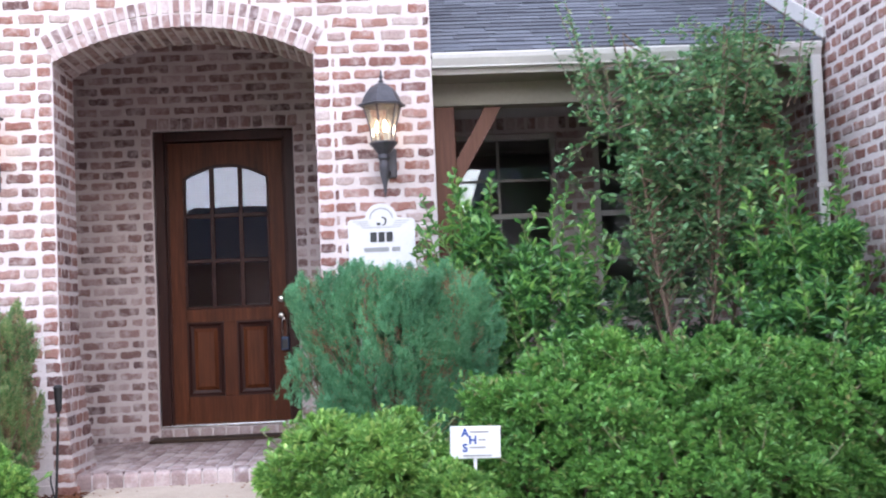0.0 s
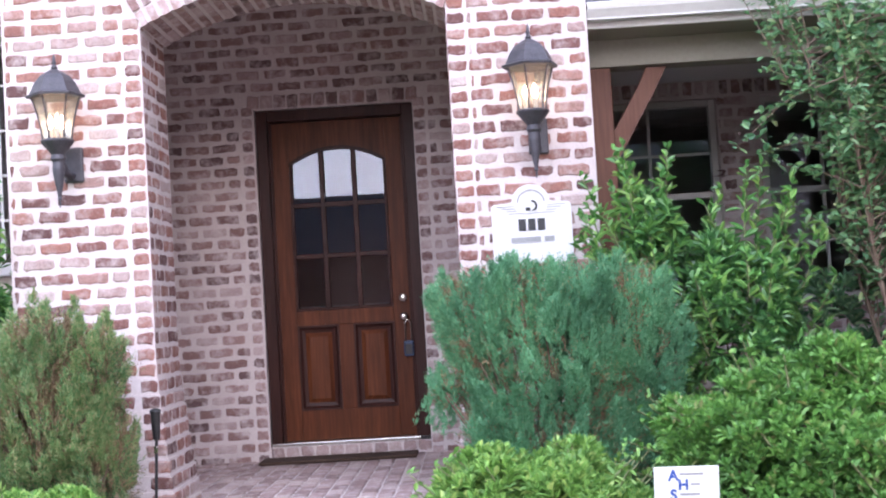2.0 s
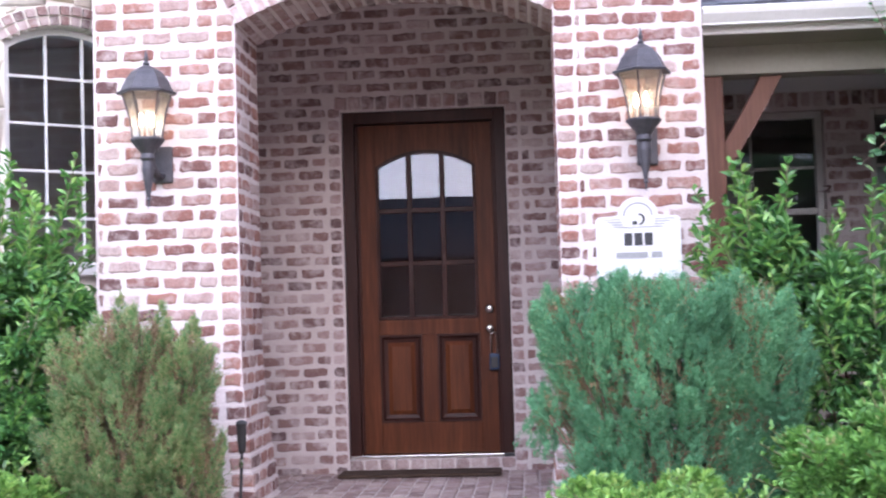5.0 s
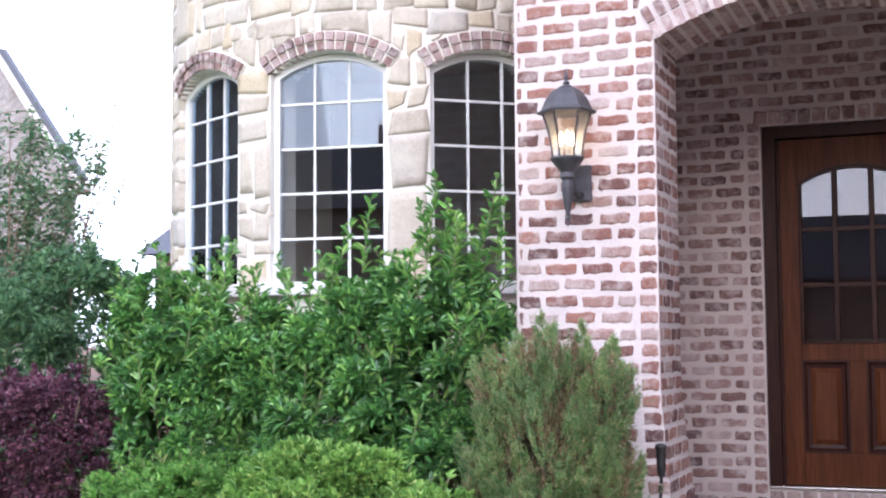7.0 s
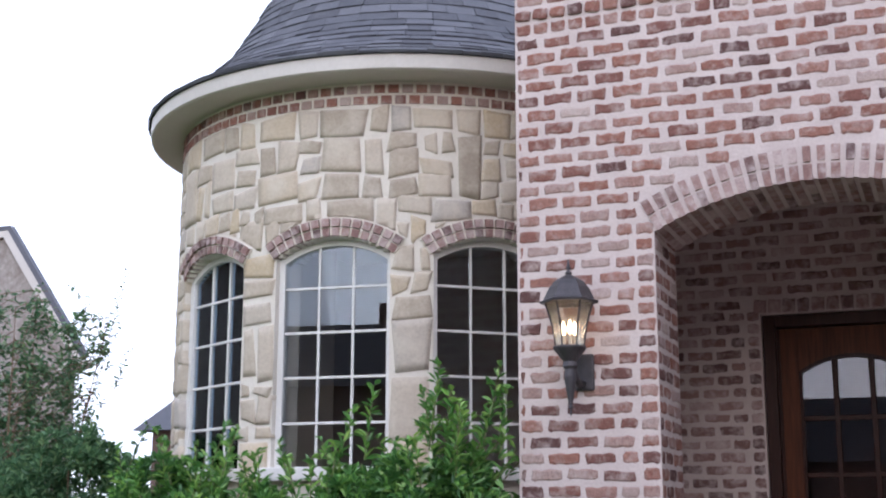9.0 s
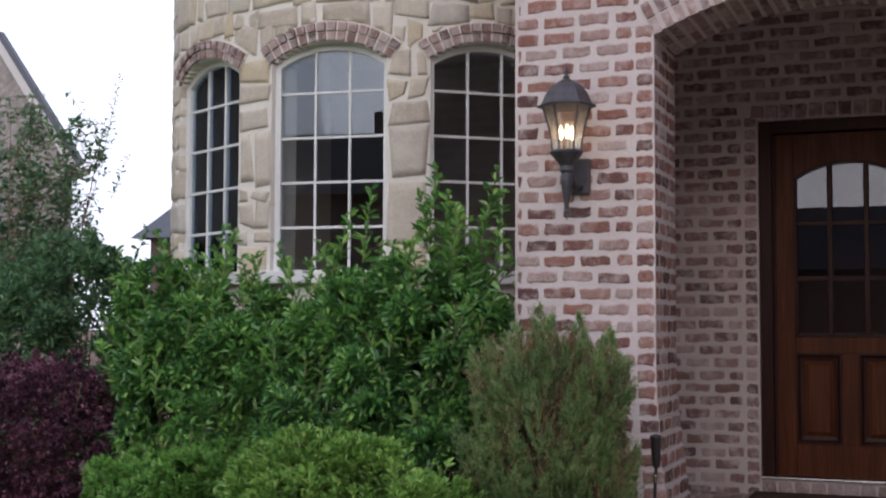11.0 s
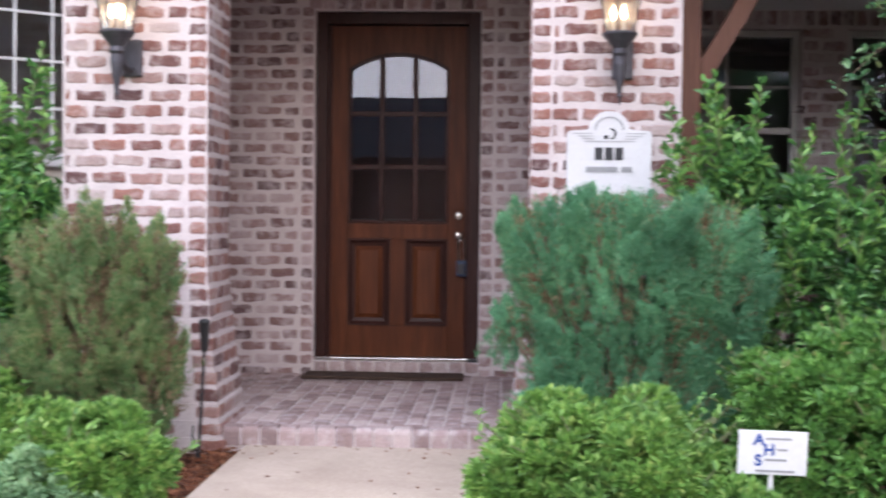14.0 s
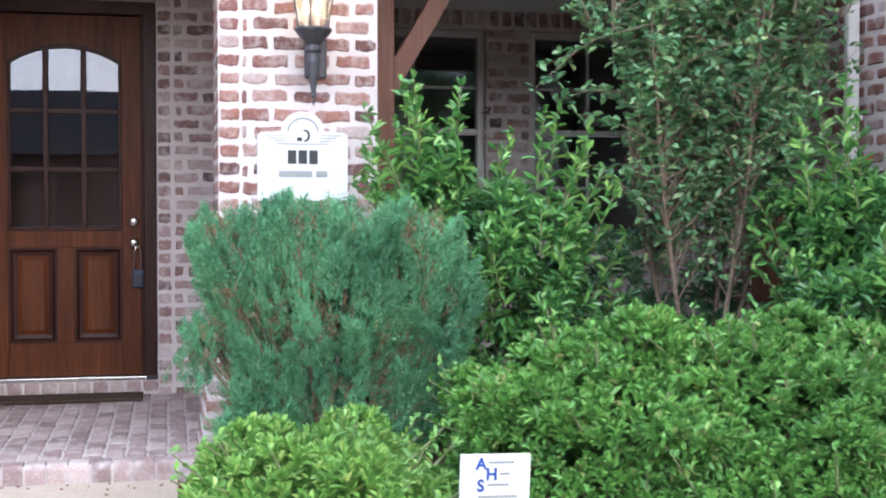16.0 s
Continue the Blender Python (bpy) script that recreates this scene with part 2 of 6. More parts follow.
def part(name, bm, material, parent=None, label="", smooth=False):
    """One bmesh as one mesh object under a thing or a part."""
    me = bpy.data.meshes.new(name)
    bm.normal_update()
    bm.to_mesh(me)
    bm.free()
    me.materials.append(material)
    if smooth:
        me.shade_smooth()
    ob = new(name, me)
    if parent is not None:
        ob.parent = parent
        ob.matrix_parent_inverse = world_of(parent).inverted()
    return tagged(ob, label)


def world_of(ob):
    m = ob.matrix_basis.copy()
    while ob.parent is not None:
        m = ob.parent.matrix_basis @ ob.matrix_parent_inverse @ m
        ob = ob.parent
    return m


def box(bm, x0, x1, y0, y1, z0, z1, bevel=0.0, m=None):
    vs = [bm.verts.new((x, y, z)) for x in (x0, x1) for y in (y0, y1) for z in (z0, z1)]
    fs = [bm.faces.new([vs[i] for i in f]) for f in ((0, 1, 3, 2), (4, 6, 7, 5), (0, 4, 5, 1), (2, 3, 7, 6), (0, 2, 6, 4), (1, 5, 7, 3))]
    if bevel:
        es = list({e for f in fs for e in f.edges})
        out = bmesh.ops.bevel(bm, geom=es, offset=bevel, segments=2, affect="EDGES", profile=0.5)
        vs = [v for v in vs if v.is_valid] + [v for v in out["verts"] if v.is_valid]
    if m is not None:
        for v in set(vs):
            v.co = m @ v.co
    return bm


def boxes(*rows, bevel=0.0):
    bm = bmesh.new()
    for r in rows:
        box(bm, *r, bevel=bevel)
    return bm


def lathe(profile, sides=16, centre=(0, 0), bm=None, a0=0.0):
    """A turned form from (radius, height) pairs round an upright axis."""
    bm = bm or bmesh.new()
    rings = []
    for r, z in profile:
        rings.append([bm.verts.new((centre[0] + r * math.cos(a0 + 2 * math.pi * k / sides), centre[1] + r * math.sin(a0 + 2 * math.pi * k / sides), z)) for k in range(sides)])
    for a, b in zip(rings, rings[1:]):
        for k in range(sides):
            bm.faces.new((a[k], a[(k + 1) % sides], b[(k + 1) % sides], b[k]))
    bm.faces.new(list(reversed(rings[0])))
    bm.faces.new(rings[-1])
    return bm


def rod(bm, pts, r0, r1=None, sides=6):
    """A tapering rod along points."""
    r1 = r0 if r1 is None else r1
    pts = [Vector(p) for p in pts]
    rings = []
    for i, p in enumerate(pts):
        d = (pts[min(i + 1, len(pts) - 1)] - pts[max(i - 1, 0)]).normalized()
        u = d.cross(Vector((0.31, 0.9, 0.2))).normalized()
        v = d.cross(u)
        r = r0 + (r1 - r0) * i / max(1, len(pts) - 1)
        rings.append([bm.verts.new(p + r * (math.cos(2 * math.pi * k / sides) * u + math.sin(2 * math.pi * k / sides) * v)) for k in range(sides)])
    for a, b in zip(rings, rings[1:]):
        for k in range(sides):
            bm.faces.new((a[k], a[(k + 1) % sides], b[(k + 1) % sides], b[k]))
    bm.faces.new(list(reversed(rings[0])))
    bm.faces.new(rings[-1])
    return bm


def prism(outline, y0, y1):
    """An outline in x and z, given depth in y."""
    bm = bmesh.new()
    a = [bm.verts.new((x, y0, z)) for x, z in outline]
    b = [bm.verts.new((x, y1, z)) for x, z in outline]
    n = len(outline)
    bm.faces.new(a)
    bm.faces.new(list(reversed(b)))
    for k in range(n):
        bm.faces.new((a[k], b[k], b[(k + 1) % n], a[(k + 1) % n]))
    bmesh.ops.recalc_face_normals(bm, faces=bm.faces)
    return bm


def arch_points(half, spring, rise, n=24, cx=0.0):
    """A segmental arch from left to right."""
    r = (half * half + rise * rise) / (2 * rise)
    a = math.asin(half / r)
    return [(cx + r * math.sin(-a + 2 * a * k / n), spring + rise - r + r * math.cos(-a + 2 * a * k / n)) for k in range(n + 1)]


def mesh_from(name, verts, faces, material, parent=None, label="", kind="", smooth=False):
    me = bpy.data.meshes.new(name)
    me.from_pydata(verts, [], faces)
    me.materials.append(material)
    me.update()
    if smooth:
        me.shade_smooth()
    ob = new(name, me)
    if parent is not None:
        ob.parent = parent
        ob.matrix_parent_inverse = world_of(parent).inverted()
    return tagged(ob, label, kind=kind)


# ---- plan ----
COURSE, LENGTH, JOINT = 0.0889, 0.203, 0.027
ARCH_HALF, SPRING, RISE = 0.865, 2.72, 0.215
ENTRY_HALF, ENTRY_TOP, DEPTH, BACK = 1.653, 4.95, 0.56, 2.315
GROUND, PATH_Z = -0.14, -0.095
PORCH_FRONT = -0.07
WING_X = 4.36
TURRET, T_OUT, T_IN, T_GLASS = (-3.57, 2.97), 1.93, 1.62, 1.80
T_TOP, T_BAND = 4.225, 4.06
T_WINDOWS = (radians(6.0), radians(40.2), radians(-29.2))
W_HALF, W_SILL, W_SPRING, W_RISE = 0.44, 1.49, 2.97, 0.14


def ground_height(x, y):
    """The beds fall gently towards the street."""
    return GROUND - 0.03 * max(0.0, -1.2 - y) * (1 if y > -12 else 0) - (0.324 if y <= -12 else 0)


# ---- ground ----
def ground():
    xs = np.concatenate([[-400, -120, -40, -14], np.arange(-8, 8.1, 0.5), [14, 40, 120, 400]])
    ys = np.concatenate([[-400, -120, -40, -20], np.arange(-12, 4.1, 0.5), [10, 40, 120, 400]])
    verts = [(x, y, ground_height(x, y)) for y in ys for x in xs]
    n = len(xs)
    faces = [(j * n + i, j * n + i + 1, (j + 1) * n + i + 1, (j + 1) * n + i) for j in range(len(ys) - 1) for i in range(n - 1)]
    g = mesh_from("ground", verts, faces, SOIL)
    tagged(g, "dark soil ground of the front yard", "ground", kind="structure")


ground()


def path_slab():
    bm = bmesh.new()
    n = 16
    rows = []
    for k in range(n + 1):
        y = PORCH_FRONT - 0.002 - 9.9 * k / n
        drift = -0.06 * k / n
        z = PATH_Z - 0.03 * max(0.0, -1.2 - y)
        rows.append([bm.verts.new((x, y, zz)) for x, zz in ((-0.63 + drift, z - 0.12), (-0.63 + drift, z), (0.66 + drift, z), (0.66 + drift, z - 0.12))])
    for a, b in zip(rows, rows[1:]):
        for k in range(3):
            bm.faces.new((a[k], b[k], b[k + 1], a[k + 1]))
    bm.faces.new(rows[0])
    bm.faces.new(list(reversed(rows[-1])))
    p = part("path", bm, CONCRETE)
    tagged(p, "tan pebbled concrete front walk leading to the step", "path", kind="structure")


path_slab()


# Unseen pale slabs, added to bounce light up into the entry recess.
def driveway():
    bm = bmesh.new()
    for i in range(2):
        for j in range(4):
            x0, y0 = 0.68 + 1.82 * i, -13.4 + 2.4 * j
            z = [ground_height(2.0, min(y, -3.9)) + 0.05 if y > -11.9 else -0.414 for y in (y0, y0 + 2.385)]
            low = [bm.verts.new(p) for p in ((x0, y0, z[0]), (x0 + 1.808, y0, z[0]), (x0 + 1.808, y0 + 2.385, z[1]), (x0, y0 + 2.385, z[1]))]
            under = [bm.verts.new(v.co - Vector((0, 0, 0.15))) for v in low]
            bm.faces.new(low)
            for k in range(4):
                bm.faces.new((low[k], under[k], under[(k + 1) % 4], low[(k + 1) % 4]))
    tagged(part("driveway", bm, CONCRETE), "unseen pale concrete slabs added beside the walk to bounce light", "driveway", kind="structure")


driveway()


def lawn_edge(x):
    """How far towards the house the lawn reaches."""
    return -0.88 - 0.16 * (x + 4.3) ** 2 * 0.35 - 0.28 * max(0, x + 4.0)


def lawn():
    verts, faces, cols = [], [], np.arange(-14.0, -2.2, 0.2)
    for x in cols:
        e = lawn_edge(x) if x > -4.6 else lawn_edge(-4.6)
        for k in range(13):
            y = e + (-10.5 - e) * (k / 12) ** 1.5
            verts.append((x, y, ground_height(x, y) + 0.025))
    for i in range(len(cols) - 1):
        for k in range(12):
            a = i * 13 + k
            faces.append((a, a + 1, a + 14, a + 13))
    l = mesh_from("lawn", verts, faces, TURF)
    tagged(l, "short green front lawn beside the planting bed", "lawn", kind="structure")
    rng = np.random.default_rng(5)
    n = 60000
    x = rng.uniform(-6.5, -2.25, n)
    e = np.where(x > -4.6, -0.88 - 0.16 * (x + 4.3) ** 2 * 0.35 - 0.28 * np.maximum(0, x + 4.0), -0.88 - 0.16 * 0.09 * 0.35)
    y = e - rng.uniform(-0.02, 1.9, n)
    z = GROUND - 0.03 * np.maximum(0, -1.2 - y) + 0.02
    h, a, w = rng.uniform(0.025, 0.05, n), rng.uniform(0, 2 * np.pi, n), rng.uniform(0.0015, 0.003, n)
    base = np.stack([x, y, z], 1)
    side = np.stack([np.cos(a), np.sin(a), 0 * a], 1) * w[:, None]
    lean = np.stack([rng.normal(0, 0.012, n), rng.normal(0, 0.012, n), h], 1)
    v = np.stack([base - side, base + side, base + lean], 1).reshape(-1, 3)
    g = mesh_from("grass", v.tolist(), np.arange(3 * n).reshape(-1, 3).tolist(), GRASS)
    tagged(g, "short green lawn grass blades", "grass", kind="stuff")


lawn()

# ---- entry block: mortar bodies of the walls ----
wall_front = tagged(part("wall_front", prism([(-ENTRY_HALF, SPRING), (-ENTRY_HALF, ENTRY_TOP), (ENTRY_HALF, ENTRY_TOP), (ENTRY_HALF, SPRING)] + list(reversed(arch_points(ARCH_HALF, SPRING, RISE))), 0.0, DEPTH), MORTAR),
                    "whitewashed red brick wall over a segmental arch", "wall", kind="structure")
pier_left = tagged(part("pier_left", boxes((-ENTRY_HALF, -ARCH_HALF, 0.0, DEPTH, GROUND - 0.2, SPRING)), MORTAR), "whitewashed red brick pier with a flared foot", "wall", kind="structure")
pier_right = tagged(part("pier_right", boxes((ARCH_HALF, ENTRY_HALF, 0.0, DEPTH, GROUND - 0.2, SPRING)), MORTAR), "whitewashed red brick pier behind the juniper", "wall", kind="structure")
wall_left = tagged(part("wall_left", boxes((-ENTRY_HALF, -ENTRY_HALF + 0.3, DEPTH + 0.002, 6.0, GROUND - 0.2, ENTRY_TOP)), MORTAR),
                   "brick side wall of the entry", "wall", kind="structure")
wall_right = tagged(part("wall_right", boxes((ENTRY_HALF - 0.3, ENTRY_HALF, DEPTH + 0.002, BACK - 0.002, GROUND - 0.2, ENTRY_TOP)), MORTAR),
                    "brick side wall between the entry and the porch", "wall", kind="structure")
D_HALF, D_TOP, D_CX = 0.592, 2.59, -0.038
outline = [(-ENTRY_HALF + 0.302, GROUND - 0.2), (-ENTRY_HALF + 0.302, 3.75), (ENTRY_HALF - 0.302, 3.75), (ENTRY_HALF - 0.302, GROUND - 0.2),
           (D_CX + D_HALF, GROUND - 0.2), (D_CX + D_HALF, D_TOP), (D_CX - D_HALF, D_TOP), (D_CX - D_HALF, GROUND - 0.2)]
wall_door = tagged(part("wall_door", prism(outline, BACK, BACK + 0.25), MORTAR), "weathered brick wall round the front door", "wall", kind="structure")
# out of view; white so that it bounces light onto the door wall
vestibule_ceiling = tagged(part("ceiling", boxes((-ENTRY_HALF + 0.302, ENTRY_HALF - 0.302, DEPTH + 0.002, BACK - 0.002, 3.42, 3.52)), WHITE), "painted ceiling of the entry recess", "ceiling", kind="structure")
entry_roof = tagged(part("roof", boxes((-ENTRY_HALF - 0.02, ENTRY_HALF + 0.02, -0.05, 6.0, ENTRY_TOP + 0.002, ENTRY_TOP + 0.1)), ROOF_FELT), "dark roof over the entry block", "roof", kind="structure")
porch_base = tagged(part("step", boxes((-ENTRY_HALF + 0.302, ENTRY_HALF - 0.302, DEPTH, BACK + 0.3, GROUND - 0.2, -0.012), (-ARCH_HALF + 0.002, ARCH_HALF - 0.002, PORCH_FRONT + 0.012, DEPTH - 0.002, GROUND - 0.2, -0.012)), MORTAR),
                    "brick-paved entry step with a rowlock edge", "step", kind="structure")


# ---- front door ----
def front_door():
    t = thing("front_door", "stained wooden front door with nine arched glass lights", "door")
    y0 = BACK + 0.05
    # frame
    fw = 0.085
    L, R, T, B = D_CX - D_HALF + 0.003, D_CX + D_HALF - 0.003, D_TOP - 0.003, 0.02
    part("frame", boxes((L, L + fw, y0, y0 + 0.16, B, T), (R - fw, R, y0, y0 + 0.16, B, T), (L + fw, R - fw, y0, y0 + 0.16, T - fw, T),
                        (L + fw - 0.002, L + fw + 0.02, y0 + 0.05, y0 + 0.15, B, T - fw), (R - fw - 0.02, R - fw + 0.002, y0 + 0.05, y0 + 0.15, B, T - fw), bevel=0.006), DOOR_DARK, t, "dark-stained door frame")
    part("end_cap", boxes((R - 0.075, R + 0.004, y0 - 0.045, y0 - 0.022, 0.045, 0.112), bevel=0.004), BLACK, t, "black rubber end block")
    part("threshold", boxes((L - 0.01, R + 0.005, y0 - 0.02, y0 + 0.2, 0.088, 0.108), bevel=0.004), CHROME, t, "metal threshold strip")
    l, r, b, top = L + fw + 0.006, R - fw - 0.006, 0.112, T - fw - 0.006
    cx = (l + r) / 2
    y1 = y0 + 0.06
    st = 0.135
    gl, gr = l + st, r - st
    gb, gs, grise = 1.075, 2.19, 0.115
    slab = t
    for n, row in (("stile", (l, gl, y1, y1 + 0.05, b, top)), ("stile", (gr, r, y1, y1 + 0.05, b, top)), ("rail", (gl, gr, y1, y1 + 0.05, b, 0.335)),
                   ("rail", (gl, gr, y1, y1 + 0.05, 0.965, gb)), ("mullion", (cx - 0.055, cx + 0.055, y1, y1 + 0.05, 0.335, 0.965))):
        part(n, boxes(row, bevel=0.004), DOOR_WOOD, slab)
    arch = arch_points((gr - gl) / 2, gs, grise, 16, cx)
    part("top_rail", prism([(gl, top), (gr, top)] + list(reversed(arch)), y1 + 0.001, y1 + 0.049), DOOR_WOOD, slab)
    # moulding round the glass
    bm = boxes((gl, gl + 0.022, y1 - 0.008, y1 + 0.045, gb, gs), (gr - 0.022, gr, y1 - 0.008, y1 + 0.045, gb, gs), (gl, gr, y1 - 0.008, y1 + 0.045, gb, gb + 0.022), bevel=0.005)
    for k in range(len(arch) - 1):
        (x0, z0), (x1, z1) = arch[k], arch[k + 1]
        a = [bm.verts.new(p) for p in ((x0, y1 - 0.008, z0), (x1, y1 - 0.008, z1), (x1, y1 - 0.008, z1 - 0.024), (x0, y1 - 0.008, z0 - 0.024), (x0, y1 + 0.045, z0), (x1, y1 + 0.045, z1), (x1, y1 + 0.045, z1 - 0.024), (x0, y1 + 0.045, z0 - 0.024))]
        for f in ((0, 1, 2, 3), (3, 2, 6, 7), (4, 7, 6, 5)):
            bm.faces.new([a[i] for i in f])
    part("moulding", bm, DOOR_DARK, slab, "dark moulding round the glass")
    third = (gr - gl) / 3
    zr = (1.075 + 0.405, 1.075 + 0.79)
    for k in (1, 2):
        x = gl + third * k
        part("muntin", boxes((x - 0.019, x + 0.019, y1 - 0.006, y1 + 0.04, gb + 0.02, gs + grise * 0.86), bevel=0.006), DOOR_DARK, slab)
    for z in zr:
        part("muntin", boxes((gl + 0.02, gr - 0.02, y1 - 0.004, y1 + 0.038, z - 0.018, z + 0.018), bevel=0.006), DOOR_DARK, slab)
    for i in range(3):
        for j in range(3):
            xa, xb = gl + third * i + 0.012, gl + third * (i + 1) - 0.012
            za, zb = ((gb + 0.02), zr[0] + 0.0, zr[1] + 0.0)[j], (zr[0], zr[1], gs + (grise if i == 1 else grise * 0.8))[j]
            tilt = 0.004 * math.sin(3 * i + 5 * j)
            bm = prism([(xa, za + 0.012), (xb, za + 0.012), (xb, zb - 0.002 if j == 2 else zb - 0.012), (xa, zb - 0.002 if j == 2 else zb - 0.012)], y1 + 0.02 + tilt * 0.3, y1 + 0.026 + tilt * 0.3)
            p = part("pane", bm, DOOR_GLASS, slab)
            p.visible_shadow = False
    # raised panels
    for xa, xb in ((gl, cx - 0.055), (cx + 0.055, gr)):
        bm = bmesh.new()
        za, zb = 0.335, 0.965
        rings = []
        for inset, y in ((0.0, y1 - 0.007), (0.014, y1 - 0.007), (0.03, y1 + 0.016), (0.055, y1 + 0.02), (0.085, y1 + 0.004)):
            rings.append([bm.verts.new(p) for p in ((xa + inset, y, za + inset), (xb - inset, y, za + inset), (xb - inset, y, zb - inset), (xa + inset, y, zb - inset))])
        for a, c in zip(rings, rings[1:4]):
            for k in range(4):
                bm.faces.new((a[k], a[(k + 1) % 4], c[(k + 1) % 4], c[k]))
        field = bmesh.new()
        low, high = [[field.verts.new(v.co) for v in rg] for rg in rings[3:]]
        for k in range(4):
            field.faces.new((low[k], low[(k + 1) % 4], high[(k + 1) % 4], high[k]))
        field.faces.new(high)
        bmesh.ops.delete(bm, geom=rings[4], context="VERTS")
        bk = [bm.verts.new(p) for p in ((xa, y1 + 0.045, za), (xb, y1 + 0.045, za), (xb, y1 + 0.045, zb), (xa, y1 + 0.045, zb))]
        for k in range(4):
            bm.faces.new((rings[0][k], bk[k], bk[(k + 1) % 4], rings[0][(k + 1) % 4]))
        panel = part("panel", field, DOOR_WOOD, slab, "raised wooden panel")
        part("panel_moulding", bm, DOOR_DARK, panel, "dark-stained moulding")
    # hardware
    hx = r - 0.06
    m = Matrix.Translation((hx, y1, 0)) @ Matrix.Rotation(radians(90), 4, "X")
    for z, name in ((1.135, "deadbolt"), (0.995, "door_knob")):
        bm = lathe([(0.033, 0), (0.033, 0.008), (0.024, 0.014), (0.016, 0.02), (0.014, 0.03), (0.03, 0.045), (0.028, 0.062), (0.012, 0.07)] if name == "door_knob" else [(0.034, 0), (0.034, 0.012), (0.026, 0.022), (0.008, 0.026)], 18)
        for v in bm.verts:
            v.co = Vector((hx + v.co.x, y1 - v.co.z, z + v.co.y))
        part(name, bm, CHROME, t, "satin metal", smooth=True)
    return t


front_door()


def lock_box():
    t = thing("lock_box", "blue key lock box hanging from the door knob", "lock box")
    x, y = 0.426, BACK + 0.05
    part("body", boxes((x - 0.035, x + 0.035, y - 0.005, y + 0.04, 0.70, 0.815), bevel=0.008), LOCKBLUE, t)
    part("face", boxes((x - 0.026, x + 0.026, y - 0.011, y - 0.004, 0.715, 0.79), bevel=0.003), BLACK, t)
    bm = bmesh.new()
    pts = [(x - 0.022, y + 0.02, 0.81)] + [(x - 0.022 * math.cos(a), y + 0.02, 0.93 + 0.04 * math.sin(a)) for a in np.linspace(0, math.pi, 9)] + [(x + 0.022, y + 0.02, 0.81)]
    rod(bm, pts, 0.005)
    part("shackle", bm, CHROME, t, "steel shackle")


lock_box()


def door_mat():
    bm = boxes((-0.66, 0.46, 1.93, 2.22, 0.002, 0.024), bevel=0.006)
    d = part("door_mat", bm, MAT_RUBBER)
    tagged(d, "dark brown rubber door mat at the threshold", "mat")


door_mat()


def room(name, x0, x1, y0, y1, z0, z1):
    """A dim room behind glass."""
    bm = boxes((x0, x1, y1, y1 + 0.1, z0, z1), (x0 - 0.1, x0, y0, y1, z0, z1), (x1, x1 + 0.1, y0, y1, z0, z1), (x0, x1, y0, y1, z1, z1 + 0.1), (x0, x1, y0, y1, z0 - 0.1, z0))
    tagged(part(name, bm, DARK_ROOM), "dim room behind the glass", "wall", kind="structure")


room("wall_hall", -1.3, 1.3, BACK + 0.27, 5.6, 0.1, 3.2)


# ---- lanterns ----
def lantern(x):
    t = thing("wall_lantern", "lit dark iron wall lantern with six glass sides", "lamp", "lanterns beside the door")
    y = -0.19
    part("bracket_plate", boxes((x - 0.055 + 0.03, x + 0.055 + 0.03, -0.03, -0.001, 1.86, 2.06), bevel=0.01), IRON, t)
    bm = bmesh.new()
    rod(bm, [(x + 0.03, -0.02, 1.90), (x + 0.02, -0.07, 1.885), (x + 0.01, -0.12, 1.92), (x, y, 2.0)], 0.02, 0.024, 8)
    part("arm", bm, IRON, t, smooth=True)
    part("tail", lathe([(0.002, 1.71), (0.006, 1.725), (0.006, 1.75), (0.014, 1.755), (0.010, 1.77), (0.026, 1.86), (0.034, 1.92), (0.030, 1.96), (0.042, 1.975), (0.036, 2.0), (0.05, 2.02), (0.088, 2.065), (0.092, 2.075), (0.088, 2.083)], 12, (x, y)), IRON, t, smooth=False)
    part("roof", lathe([(0.157, 2.316), (0.160, 2.328), (0.140, 2.336), (0.127, 2.36), (0.109, 2.40), (0.080, 2.437), (0.040, 2.462), (0.012, 2.476)], 6, (x, y), a0=0.25), IRON, t, "faceted dark cap")
    part("finial", lathe([(0.012, 2.474), (0.02, 2.482), (0.012, 2.492), (0.008, 2.50), (0.014, 2.508), (0.010, 2.52), (0.003, 2.56)], 10, (x, y)), IRON, t, smooth=True)
    prof = [(0.074, 2.083), (0.078, 2.13), (0.088, 2.19), (0.104, 2.25), (0.125, 2.316)]
    for k in range(6):
        a = 0.25 + math.pi / 3 * k
        b2 = a + math.pi / 3
        bm = bmesh.new()
        rod(bm, [(x + (r + 0.003) * math.cos(a), y + (r + 0.003) * math.sin(a), z) for r, z in prof], 0.0055, 0.0055, 5)
        part("rib", bm, IRON, t)
        bm = bmesh.new()
        rows = [[bm.verts.new((x + r * math.cos(c), y + r * math.sin(c), z)) for c in (a, b2)] for r, z in prof]
        for p, q in zip(rows, rows[1:]):
            bm.faces.new((p[0], p[1], q[1], q[0]))
        g = part("pane", bm, LAMP_GLASS, t, "clear seeded glass")
        g.visible_shadow = False
    for k in range(3):
        a = 0.9 + 2 * math.pi / 3 * k
        cx, cy = x + 0.035 * math.cos(a), y + 0.035 * math.sin(a)
        c = part("candle", lathe([(0.011, 2.083), (0.011, 2.145)], 8, (cx, cy)), TRIM, t)
        part("bulb", lathe([(0.006, 2.145), (0.014, 2.165), (0.015, 2.18), (0.009, 2.205), (0.002, 2.222)], 10, (cx, cy)), BULB, c, "glowing candle bulb", smooth=True)
    return t


lamp_left = lantern(-1.30)
